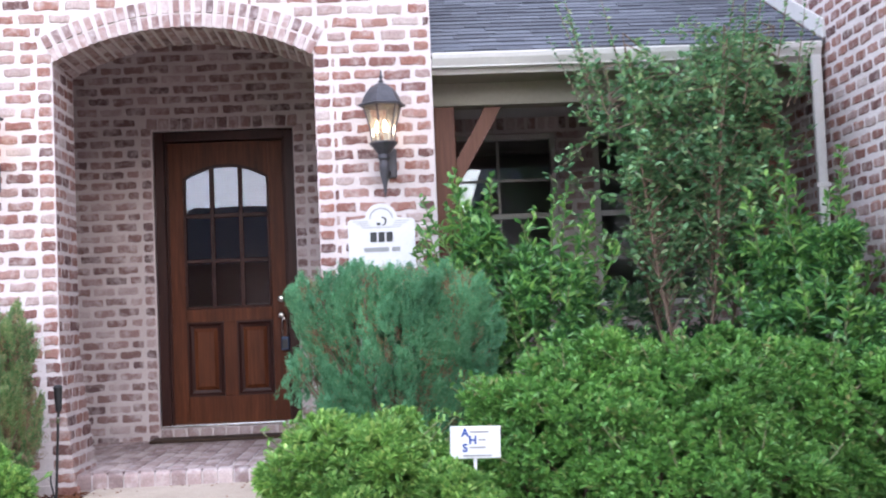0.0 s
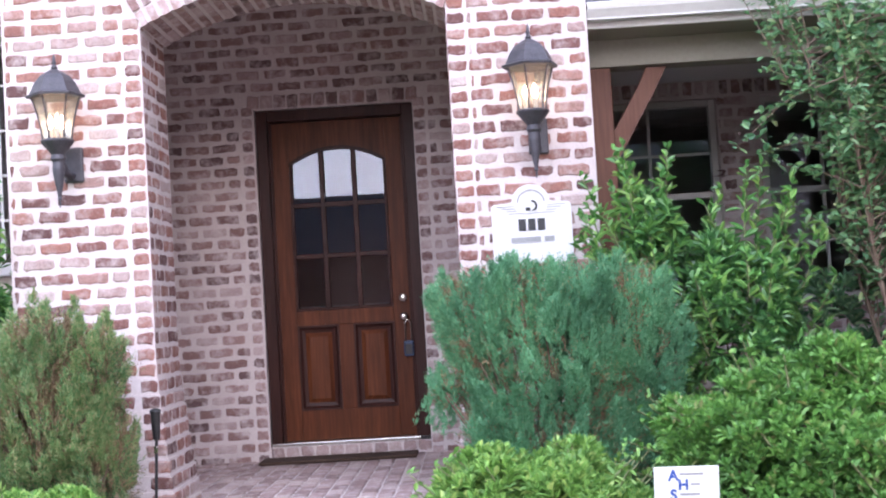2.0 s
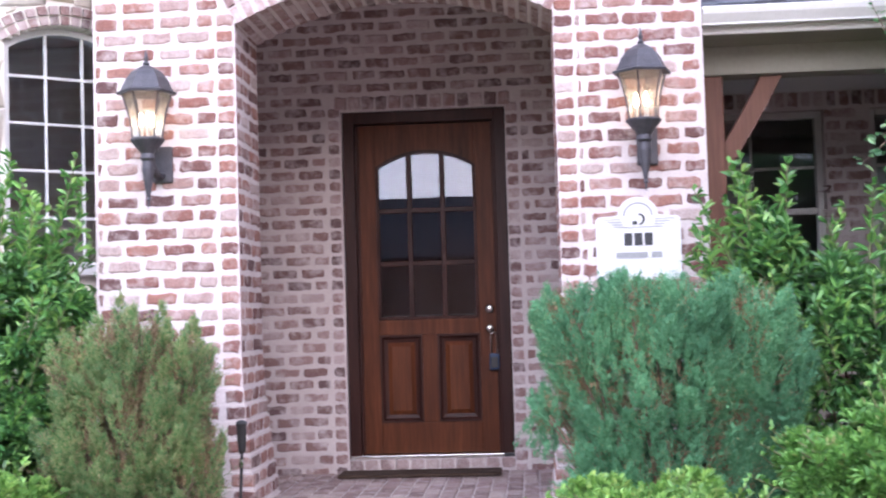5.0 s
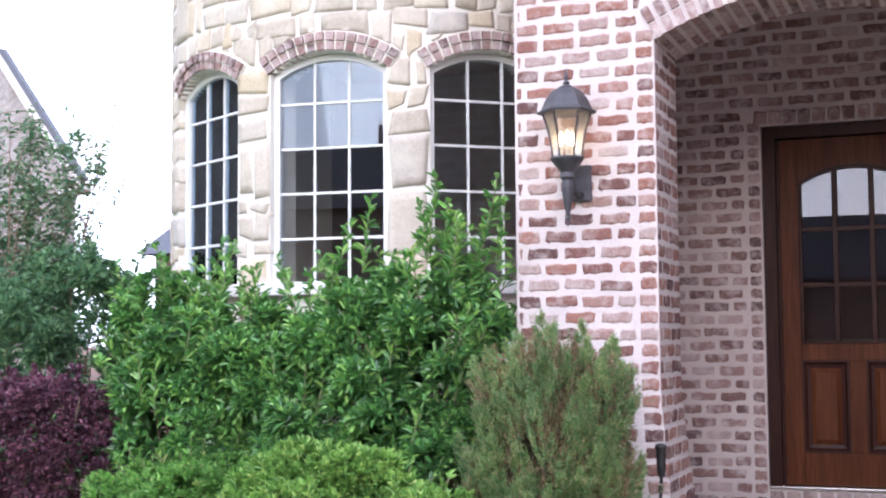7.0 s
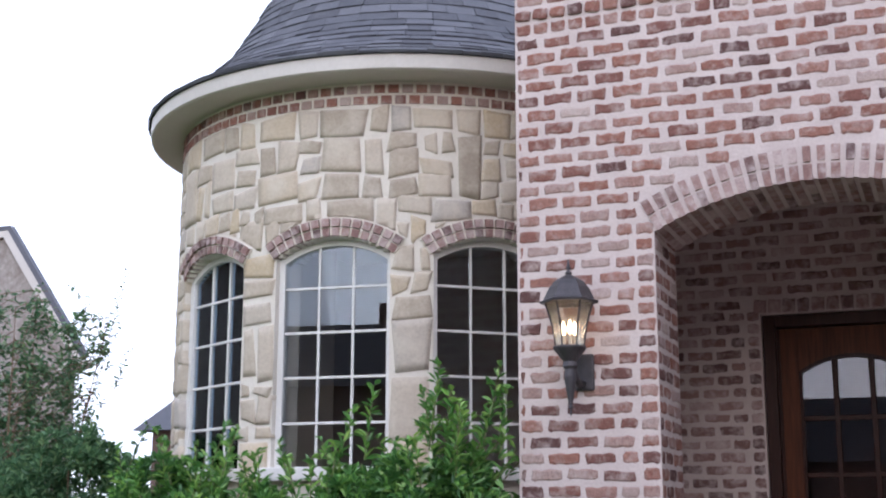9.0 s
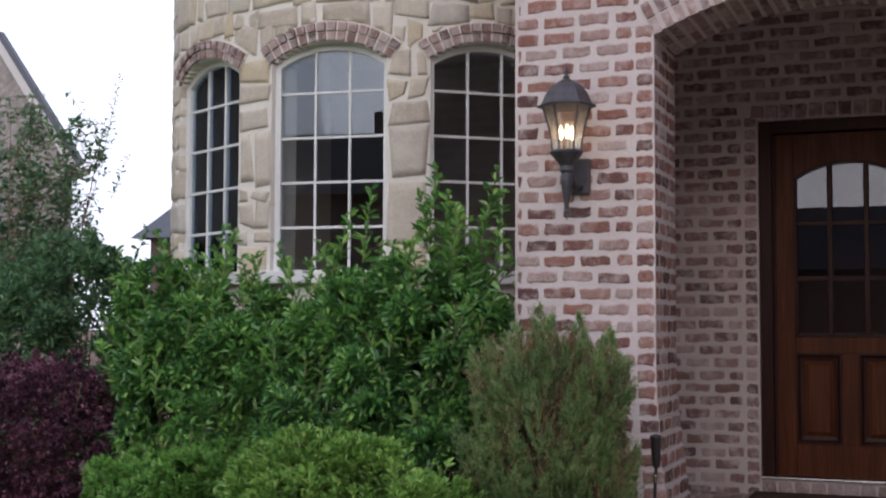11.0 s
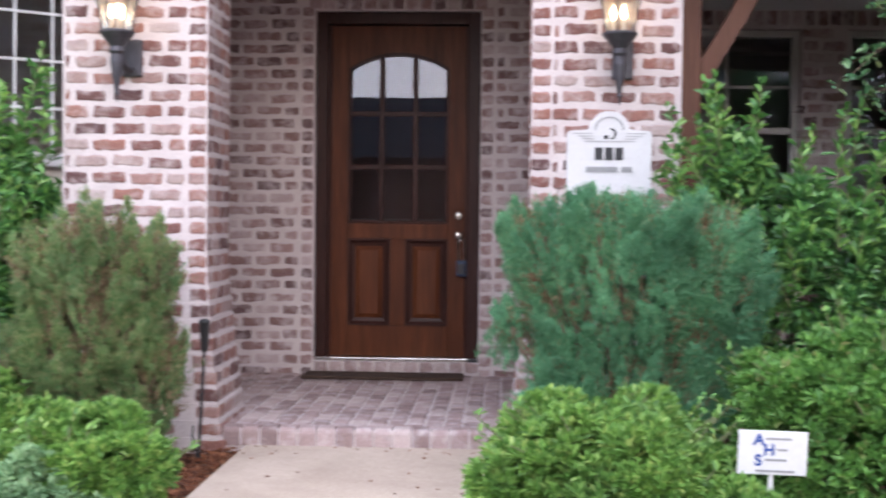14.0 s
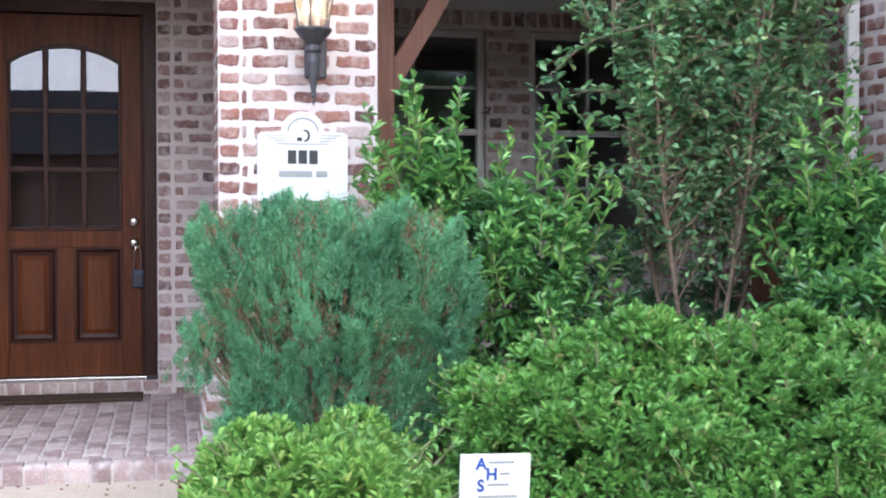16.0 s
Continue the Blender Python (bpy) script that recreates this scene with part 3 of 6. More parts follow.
lamp_right = copy_thing(lamp_left, pose(2.61, 0, 0))


# ---- number plaque ----
def letters(body, size, m, material, parent, name="lettering", extrude=0.0015):
    c = bpy.data.curves.new(name, "FONT")
    c.offset = size * 0.035
    c.body, c.size, c.extrude, c.align_x, c.align_y = body, size, extrude, "CENTER", "CENTER"
    tmp = bpy.data.objects.new(name, c)
    me = bpy.data.meshes.new_from_object(tmp)
    bpy.data.objects.remove(tmp)
    me.transform(m)
    me.materials.append(material)
    ob = new(name, me)
    ob.parent = parent
    return ob


def plaque():
    t = thing("address_plaque", "white cast stone address plaque with an arched top", "plaque")
    x, w = 1.275, 0.222
    top = [(x + 0.105 * math.cos(a), 1.60 + 0.095 * math.sin(a)) for a in np.linspace(math.pi, 0, 15)]
    outline = [(x - w, 1.255), (x - w, 1.575), (x - w + 0.015, 1.59), (x - 0.135, 1.594)] + top + [(x + 0.135, 1.594), (x + w - 0.015, 1.59), (x + w, 1.575), (x + w, 1.255)]
    part("slab", prism(outline, -0.034, -0.001), PLAQUE, t)
    ring = [(x + 0.078 * math.cos(a), 1.595 + 0.07 * math.sin(a)) for a in np.linspace(math.pi, 0, 13)] + [(x + 0.07 * math.cos(a), 1.595 + 0.062 * math.sin(a)) for a in np.linspace(0, math.pi, 13)]
    part("ring", prism(ring, -0.037, -0.033), GREY_INK, t)
    # the emblem is a plain curl
    curl = [(x + 0.01 + 0.026 * math.cos(a), 1.575 + 0.03 * math.sin(a)) for a in np.linspace(1.9, -1.7, 11)] + [(x + 0.008 + 0.016 * math.cos(a), 1.575 + 0.022 * math.sin(a)) for a in np.linspace(-1.7, 1.9, 11)]
    part("emblem", prism(curl, -0.037, -0.033), INK, t)
    part("emblem", boxes((x - 0.03, x - 0.004, -0.037, -0.033, 1.548, 1.566)), INK, t)
    for side in (-1, 1):
        for k, (a, b) in enumerate(((0.09, 0.19), (0.085, 0.165), (0.08, 0.14))):
            xa, xb = sorted((x + side * a, x + side * b))
            part("line", boxes((xa, xb, -0.037, -0.033, 1.574 - 0.014 * k, 1.578 - 0.014 * k)), GREY_INK, t)
    part("line", boxes((x - 0.13, x + 0.13, -0.037, -0.033, 1.532, 1.536)), GREY_INK, t)
    for k in range(3):
        part("bar", boxes((x - 0.075 + 0.053 * k, x - 0.075 + 0.053 * k + 0.042, -0.037, -0.033, 1.437, 1.503)), INK, t)
    for a, b in ((-0.12, 0.045), (0.065, 0.12)):
        part("bar", boxes((x + a, x + b, -0.037, -0.033, 1.372, 1.402)), GREY_INK, t)


plaque()


# ---- porch beside the entry ----
PX0, PX1 = ENTRY_HALF + 0.002, WING_X - 0.002
EAVE_Y, EAVE_Z, SLOPE = 0.09, 2.70, 0.455
W1, W2, PW_SILL, PW_TOP = (1.80, 2.80), (3.12, 4.02), 0.95, 2.47
outline_rows = [(PX0, W1[0], BACK, BACK + 0.25, GROUND - 0.2, 3.0), (W1[1], W2[0], BACK, BACK + 0.25, GROUND - 0.2, 3.0), (W2[1], PX1, BACK, BACK + 0.25, GROUND - 0.2, 3.0),
                (W1[0], W1[1], BACK, BACK + 0.25, GROUND - 0.2, PW_SILL), (W1[0], W1[1], BACK, BACK + 0.25, PW_TOP, 3.0),
                (W2[0], W2[1], BACK, BACK + 0.25, GROUND - 0.2, PW_SILL), (W2[0], W2[1], BACK, BACK + 0.25, PW_TOP, 3.0)]
wall_porch = tagged(part("wall_porch", boxes(*outline_rows), MORTAR), "shaded brick wall at the back of the porch", "wall", kind="structure")
porch_floor = tagged(part("floor", boxes((PX0, PX1, 0.1, BACK - 0.002, GROUND - 0.2, -0.02)), CONCRETE), "concrete porch floor", "floor", kind="structure")
# this ceiling stays unseen and is white to brighten the porch
porch_ceiling = tagged(part("ceiling", boxes((PX0, PX1, 0.64, BACK - 0.002, 2.60, 2.64)), WHITE), "painted porch ceiling", "ceiling", kind="structure")
room("wall_parlour", 1.7, 4.3, BACK + 0.27, 5.0, 0.1, 2.9)


def porch_window(x0, x1, name):
    t = thing(name, "dark double-hung porch window with pale frame", "window", "porch windows", "structure")
    y = BACK + 0.06
    f = 0.05
    part("window_frame", boxes((x0 + 0.002, x0 + f, y, y + 0.08, PW_SILL, PW_TOP - 0.002), (x1 - f, x1 - 0.002, y, y + 0.08, PW_SILL, PW_TOP - 0.002), (x0 + f, x1 - f, y, y + 0.08, PW_TOP - f, PW_TOP - 0.002), bevel=0.006), TRIM, t)
    part("window_sill", boxes((x0 - 0.03, x1 + 0.03, BACK - 0.05, y + 0.08, PW_SILL + 0.002, PW_SILL + 0.05), bevel=0.008), TRIM, t)
    xm, zm = (x0 + x1) / 2, (PW_SILL + PW_TOP) / 2 + 0.05
    part("meeting_rail", boxes((x0 + f, x1 - f, y + 0.015, y + 0.06, zm - 0.022, zm + 0.022), bevel=0.004), TRIM, t)
    part("muntin", boxes((xm - 0.01, xm + 0.01, y + 0.03, y + 0.05, PW_SILL + 0.05, PW_TOP - f)), TRIM, t)
    for z in (PW_SILL + 0.42, PW_TOP - 0.40):
        part("muntin", boxes((x0 + f, x1 - f, y + 0.03, y + 0.05, z - 0.01, z + 0.01)), TRIM, t)
    for za, zb in ((PW_SILL + 0.05, zm - 0.02), (zm + 0.02, PW_TOP - f)):
        for xa, xb in ((x0 + f, xm - 0.01), (xm + 0.01, x1 - f)):
            p = part("pane", boxes((xa, xb, y + 0.052, y + 0.058, za, zb)), GLASS, t)
            p.visible_shadow = False


porch_window(*W1, "window_1")
porch_window(*W2, "window_2")


def porch_frame():
    t = thing("porch_post", "reddish cedar porch post with an angled brace", "post", "porch posts")
    for x, side in ((1.748, 1),):
        part("post", boxes((x - 0.075, x + 0.075, 0.46, 0.61, -0.02, 2.405), bevel=0.008), CEDAR, t)
        bm = bmesh.new()
        pts = [(x + 0.07, 2.02), (x + 0.12, 2.10), (x + 0.18, 2.20), (x + 0.24, 2.30), (x + 0.29, 2.40)]
        low = [(a + 0.085, z - 0.055) for a, z in pts]
        low[-1] = (pts[-1][0] + 0.12, 2.40)
        low[0] = (pts[0][0], 1.82)
        out = pts + list(reversed(low))
        part("brace", prism(out, 0.49, 0.58), CEDAR, t, "angled cedar knee brace")
    copy_thing(t, Matrix.Translation((5.80, 1.07, 0)) @ Matrix.Rotation(math.pi, 4, "Z"))
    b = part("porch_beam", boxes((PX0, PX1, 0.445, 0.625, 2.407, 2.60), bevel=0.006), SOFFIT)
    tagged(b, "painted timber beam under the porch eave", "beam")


porch_frame()


def porch_eave():
    g = thing("gutter", "off-white painted metal gutter along the porch eave", "gutter")
    bm = bmesh.new()
    prof = [(0.10, 2.70), (0.0, 2.70), (-0.005, 2.69), (0.002, 2.66), (0.03, 2.615), (0.03, 2.605), (0.10, 2.605), (0.10, 2.615), (0.04, 2.618), (0.01, 2.668), (0.006, 2.692), (0.10, 2.694)]
    rows = [[bm.verts.new((x, y, z)) for y, z in prof] for x in (PX0 + 0.004, PX1 - 0.03)]
    n = len(prof)
    for k in range(n):
        bm.faces.new((rows[0][k], rows[0][(k + 1) % n], rows[1][(k + 1) % n], rows[1][k]))
    bm.faces.new(rows[0])
    bm.faces.new(list(reversed(rows[1])))
    part("trough", bm, TRIM, g)
    bm = bmesh.new()
    box(bm, PX1 - 0.10, PX1 - 0.03, 0.02, 0.075, -0.05, 2.604, bevel=0.01)
    part("downspout", bm, TRIM, g, "square off-white downspout")
    for z in (0.6, 1.7):
        part("strap", boxes((PX1 - 0.115, PX1 - 0.015, 0.015, 0.08, z, z + 0.03), bevel=0.003), TRIM, g)
    f = part("fascia", boxes((PX0, PX1, 0.104, 0.128, 2.568, 2.70), bevel=0.003), TRIM)
    tagged(f, "painted eave board behind the gutter", "trim", kind="structure")
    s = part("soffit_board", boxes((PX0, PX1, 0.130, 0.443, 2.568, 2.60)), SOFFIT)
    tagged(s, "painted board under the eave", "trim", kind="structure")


porch_eave()
deck = [(0.03, EAVE_Z + 0.005), (4.2, EAVE_Z + 0.005 + 4.17 * SLOPE), (4.2, EAVE_Z - 0.075 + 4.17 * SLOPE), (0.13, EAVE_Z - 0.03)]
bm = bmesh.new()
ra = [bm.verts.new((PX0, y, z)) for y, z in deck]
rb = [bm.verts.new((PX1, y, z)) for y, z in deck]
for k in range(4):
    bm.faces.new((ra[k], ra[(k + 1) % 4], rb[(k + 1) % 4], rb[k]))
bm.faces.new(ra)
bm.faces.new(list(reversed(rb)))
bmesh.ops.recalc_face_normals(bm, faces=bm.faces)
porch_roof = tagged(part("roof_porch", bm, ROOF_FELT), "dark grey shingled porch roof", "roof", kind="structure")
bm = bmesh.new()
ra = [bm.verts.new((WING_X - 0.024, y, z)) for y, z in ((0.0, EAVE_Z + 0.02), (4.2, EAVE_Z + 0.02 + 4.2 * SLOPE), (4.2, EAVE_Z + 0.15 + 4.2 * SLOPE), (0.0, EAVE_Z + 0.15))]
rb = [bm.verts.new((WING_X - 0.003, v.co.y, v.co.z)) for v in ra]
for k in range(4):
    bm.faces.new((ra[k], ra[(k + 1) % 4], rb[(k + 1) % 4], rb[k]))
bm.faces.new(ra)
bm.faces.new(list(reversed(rb)))
bmesh.ops.recalc_face_normals(bm, faces=bm.faces)
tagged(part("flashing", bm, TRIM), "grey painted flashing where roof meets wall", "trim", kind="structure")

# the wing that closes the porch
wall_wing = tagged(part("wall_wing", boxes((WING_X, WING_X + 0.3, -6.5, 6.0, GROUND - 0.4, 5.2)), MORTAR), "red brick side wall of the projecting wing", "wall", kind="structure")
tagged(part("wall_wing_front", boxes((WING_X + 0.302, 10.0, -6.5, -6.2, GROUND - 0.5, 5.2)), MORTAR), "brick front wall of the projecting wing", "wall", kind="structure")
tagged(part("roof_wing", boxes((WING_X - 0.3, 10.3, -6.8, 6.3, 5.202, 5.35)), ROOF_FELT), "dark roof over the wing", "roof", kind="structure")
tagged(part("wall_upper", boxes((-1.3, WING_X - 0.002, 4.6, 4.85, 2.6, 6.0)), MORTAR), "brick upper wall of the house", "wall", kind="structure")


# ---- turret ----
def polar(a, r, z):
    """A place on the turret: a runs from the street side towards +x."""
    return (TURRET[0] + r * math.sin(a), TURRET[1] - r * math.cos(a), z)


def window_span(a, r=T_OUT, extra=0.0):
    """Half-angle and arch of the window nearest to the angle a: (offset in metres from its middle, its middle)."""
    best = min(T_WINDOWS, key=lambda w: abs(a - w))
    return r * math.sin(a - best), best


def arch_z(off, half, spring, rise):
    r = (half * half + rise * rise) / (2 * rise)
    return spring + rise - r + math.sqrt(max(r * r - off * off, 0.0))


def turret_wall():
    verts, faces = [], []
    step = radians(1.5)
    a0, a1 = radians(-130), radians(92)
    n = int((a1 - a0) / step)
    for i in range(n):
        a, b = a0 + i * step, a0 + (i + 1) * step
        mid = (a + b) / 2
        off, w = window_span(mid)
        spans = [(GROUND - 0.2, T_TOP)]
        if abs(off) < W_HALF and abs(mid - w) < 1:
            spans = [(GROUND - 0.2, W_SILL), (arch_z(off, W_HALF, W_SPRING, W_RISE), T_TOP)]
        for z0, z1 in spans:
            k = len(verts)
            verts += [polar(c, r, z) for c in (a, b) for r in (T_IN, T_OUT - 0.006) for z in (z0, z1)]
            faces += [tuple(k + j for j in f) for f in ((0, 1, 3, 2), (4, 6, 7, 5), (0, 4, 5, 1), (2, 3, 7, 6), (0, 2, 6, 4), (1, 5, 7, 3))]
    where, ids, count = {}, [], {}
    for v in verts:
        ids.append(where.setdefault(tuple(round(c, 5) for c in v), len(where)))
    faces = [tuple(ids[i] for i in f) for f in faces]
    for f in faces:
        count[frozenset(f)] = count.get(frozenset(f), 0) + 1
    faces = [f for f in faces if count[frozenset(f)] == 1]
    verts = list(where)
    return tagged(mesh_from("wall_turret", verts, faces, STONE_MORTAR), "round turret wall of buff limestone blocks", "wall", kind="structure")


wall_turret = turret_wall()
tagged(part("ceiling", boxes((-5.5, -1.67, 3.0, 5.4, 3.802, 3.85)), DARK_ROOM), "ceiling over the back of the turret room", "ceiling", kind="structure")
tagged(part("ceiling", lathe([(T_IN, 3.7), (T_IN, 3.75)], 32, TURRET), DARK_ROOM), "ceiling of the turret room", "ceiling", kind="structure")
tagged(part("floor", lathe([(T_IN, 0.05), (T_IN, 0.1)], 32, TURRET), DARK_ROOM), "floor of the turret room", "floor", kind="structure")
tagged(part("wall_study", boxes((-5.2, -1.67, 5.2, 5.4, 0.1, 3.8), (-5.4, -5.2, 3.4, 5.4, 0.1, 3.8)), DARK_ROOM), "dim wall of the turret room", "wall", kind="structure")


def turret_window(a, name):
    t = thing(name, "tall white arched window with fifteen small panes", "window", "turret windows", "structure")
    m = Matrix.Translation((TURRET[0], TURRET[1], 0)) @ Matrix.Rotation(a, 4, "Z")
    y = -T_GLASS * math.cos(0.0)

    def put(nm, bm, material, label=""):
        for v in bm.verts:
            v.co = m @ v.co
        return part(nm, bm, material, t, label)

    h = W_HALF - 0.004
    f = 0.055
    outer = arch_points(h, W_SPRING, W_RISE - 0.004, 16)
    inner = arch_points(h - f, W_SPRING - 0.02, W_RISE - 0.025, 16)
    ring = [(-h, W_SILL)] + outer + [(h, W_SILL), (h - f, W_SILL)] + list(reversed(inner)) + [(-h + f, W_SILL)]
    put("window_frame", prism(ring, y - 0.03, y + 0.06), WHITE, "white painted frame")
    put("window_sill", boxes((-W_HALF - 0.05, W_HALF + 0.05, y - 0.20, y + 0.06, W_SILL - 0.06, W_SILL + 0.03), bevel=0.01), WHITE, "white sill")
    g = h - f
    third = 2 * g / 3
    rows = [W_SILL + 0.03] + [1.825 + 0.315 * k for k in range(4)]
    for k in (1, 2):
        x = -g + third * k
        put("muntin", boxes((x - 0.009, x + 0.009, y - 0.012, y + 0.012, W_SILL + 0.03, W_SPRING + W_RISE - 0.055), bevel=0.003), WHITE)
    for z in rows[1:]:
        put("muntin", boxes((-g, g, y - 0.010, y + 0.010, z - 0.009, z + 0.009), bevel=0.003), WHITE)
    for i in range(3):
        for j in range(5):
            xa, xb = -g + third * i + (0.011 if i else 0), -g + third * (i + 1) - (0.011 if i < 2 else 0)
            za = rows[j] + (0.011 if j else 0)
            if j < 4:
                out = [(xa, za), (xb, za), (xb, rows[j + 1] - 0.011), (xa, rows[j + 1] - 0.011)]
            else:
                out = [(xa, za), (xb, za)] + [(xb + (xa - xb) * q / 6, arch_z(xb + (xa - xb) * q / 6, g, W_SPRING - 0.02, W_RISE - 0.025)) for q in range(7)]
            p = put("pane", prism(out, y - 0.003 + 0.0015 * ((i + j) % 2), y + 0.003), GLASS)
            p.visible_shadow = False


for k, a in enumerate(T_WINDOWS):
    turret_window(a, f"window_{k + 3}")


def recessed_light():
    t = thing("recessed_light", "warm recessed ceiling light inside the turret room", "lamp")
    part("trim_ring", lathe([(0.09, 3.685), (0.09, 3.698)], 16, (-3.0, 2.9)), WHITE, t)
    part("diffuser", lathe([(0.07, 3.675), (0.07, 3.684)], 16, (-3.0, 2.9)), CEILING_BULB, t, "glowing warm lens")


recessed_light()


def turret_eave():
    bm = bmesh.new()
    n = 72
    prof = [(T_OUT - 0.05, 4.225), (2.18, 4.225), (2.20, 4.235), (2.205, 4.335), (2.19, 4.34), (T_OUT - 0.05, 4.34)]
    rings = [[bm.verts.new(polar(2 * math.pi * k / n, r, z)) for r, z in prof] for k in range(n)]
    for k in range(n):
        for j in range(len(prof)):
            q = (j + 1) % len(prof)
            bm.faces.new((rings[k][j], rings[k][q], rings[(k + 1) % n][q], rings[(k + 1) % n][j]))
    bmesh.ops.recalc_face_normals(bm, faces=bm.faces)
    tagged(part("eave", bm, TRIM), "white painted round eave of the turret", "trim", kind="structure")


turret_eave()
ROOF_PROFILE = [(2.23, 4.345), (2.03, 4.47), (1.82, 4.64), (1.66, 4.80), (1.54, 4.98), (1.33, 5.36), (1.09, 5.80), (0.5, 6.85), (0.02, 7.7)]
roof_turret = tagged(part("roof_turret", lathe([(r - 0.02, z) for r, z in ROOF_PROFILE], 64, TURRET), ROOF_FELT), "bell-cast conical turret roof of grey shingles", "roof", kind="structure")


# ---- planting ----
def leaf_mesh(name, P, D, L, W, material, parent, rng, fold=0.25, label="", rounded=True):
    """Folded leaves: base P, direction D, length L and width W; rounded ones have blunt tips, the others are needles."""
    n = len(P)
    D = D / np.linalg.norm(D, axis=1, keepdims=True)
    S = np.cross(D, rng.normal(0, 1, (n, 3)) * 0.35 + np.array([0, 0, 1.0]))
    S /= np.linalg.norm(S, axis=1, keepdims=True) + 1e-9
    N = np.cross(S, D)
    lift = N * (W * fold)[:, None]
    tip = P + D * L[:, None] - N * (L * 0.1)[:, None]
    if rounded:
        low, high = P + D * (L * 0.34)[:, None], P + D * (L * 0.70)[:, None] - N * (L * 0.03)[:, None]
        a, b = S * (W * 0.40)[:, None], S * (W * 0.38)[:, None]
        v = np.stack([P, low - a + lift, high - b + lift, tip, high + b + lift, low + a + lift], 1).reshape(-1, 3)
        k = np.arange(n)[:, None] * 6
        f = np.concatenate([k + [0, 3, 2, 1], k + [0, 5, 4, 3]])
    else:
        mid = P + D * (L * 0.55)[:, None]
        v = np.stack([P, mid - S * (W / 2)[:, None] + lift, tip, mid + S * (W / 2)[:, None] + lift], 1).reshape(-1, 3)
        k = np.arange(n)[:, None] * 4
        f = np.concatenate([k + [0, 2, 1], k + [0, 3, 2]])
    return mesh_from(name, v.tolist(), f.tolist(), material, parent, label, "stuff")


def hollows(P, rng, size):
    """How far each place lies in a hollow of the foliage, from 0 to 1."""
    total = np.zeros(len(P))
    for k in range(5):
        w = rng.normal(0, 1, 3)
        w *= 2 * np.pi / (np.linalg.norm(w) * size * rng.uniform(0.7, 1.4))
        total += np.sin(P @ w + rng.uniform(0, 6.28))
    return np.clip(0.5 - total / 3.2, 0, 1)


def surface_points(lumps, n, rng, depth=(0.86, 1.03)):
    """Places over a body of overlapping ellipsoids, with the way out."""
    lumps = np.array(lumps, float)
    area = (lumps[:, 3] * lumps[:, 4] + lumps[:, 3] * lumps[:, 5] + lumps[:, 4] * lumps[:, 5])
    P, D = np.zeros((0, 3)), np.zeros((0, 3))
    while len(P) < n:
        which = rng.choice(len(lumps), 2 * n, p=area / area.sum())
        u = rng.normal(0, 1, (2 * n, 3))
        u /= np.linalg.norm(u, axis=1, keepdims=True)
        c, r = lumps[which, :3], lumps[which, 3:]
        p = c + u * r * rng.uniform(*depth, (2 * n, 1))
        d = u / r
        d /= np.linalg.norm(d, axis=1, keepdims=True)
        inside = np.zeros(len(p), bool)
        for l in lumps:
            inside |= (((p - l[:3]) / l[3:]) ** 2).sum(1) < 0.72
        keep = ~inside & (p[:, 2] > GROUND - 0.03 * np.maximum(0, -1.2 - p[:, 1]) + 0.01)
        P, D = np.concatenate([P, p[keep]]), np.concatenate([D, d[keep]])
    return P[:n], D[:n]


def rosettes(P, D, count, rng, L, W, spread=(0.35, 1.25), stem=0.03):
    """Leaves round the end of a twig."""
    n = len(P)
    D = D / np.linalg.norm(D, axis=1, keepdims=True)
    U = np.cross(D, rng.normal(0, 1, (n, 3)))
    U /= np.linalg.norm(U, axis=1, keepdims=True)
    V = np.cross(D, U)
    out = []
    for k in range(count):
        a = 2.4 * k + rng.uniform(-0.4, 0.4, n)
        tilt = spread[0] + (spread[1] - spread[0]) * (k / max(1, count - 1)) + rng.uniform(-0.15, 0.15, n)
        d = D * np.cos(tilt)[:, None] + (U * np.cos(a)[:, None] + V * np.sin(a)[:, None]) * np.sin(tilt)[:, None]
        out.append((P - D * (stem * k / count), d, rng.uniform(0.75, 1.15, n) * L * (0.7 + 0.3 * k / count), rng.uniform(0.8, 1.15, n) * W))
    return [np.concatenate([o[i] for o in out]) for i in range(4)]


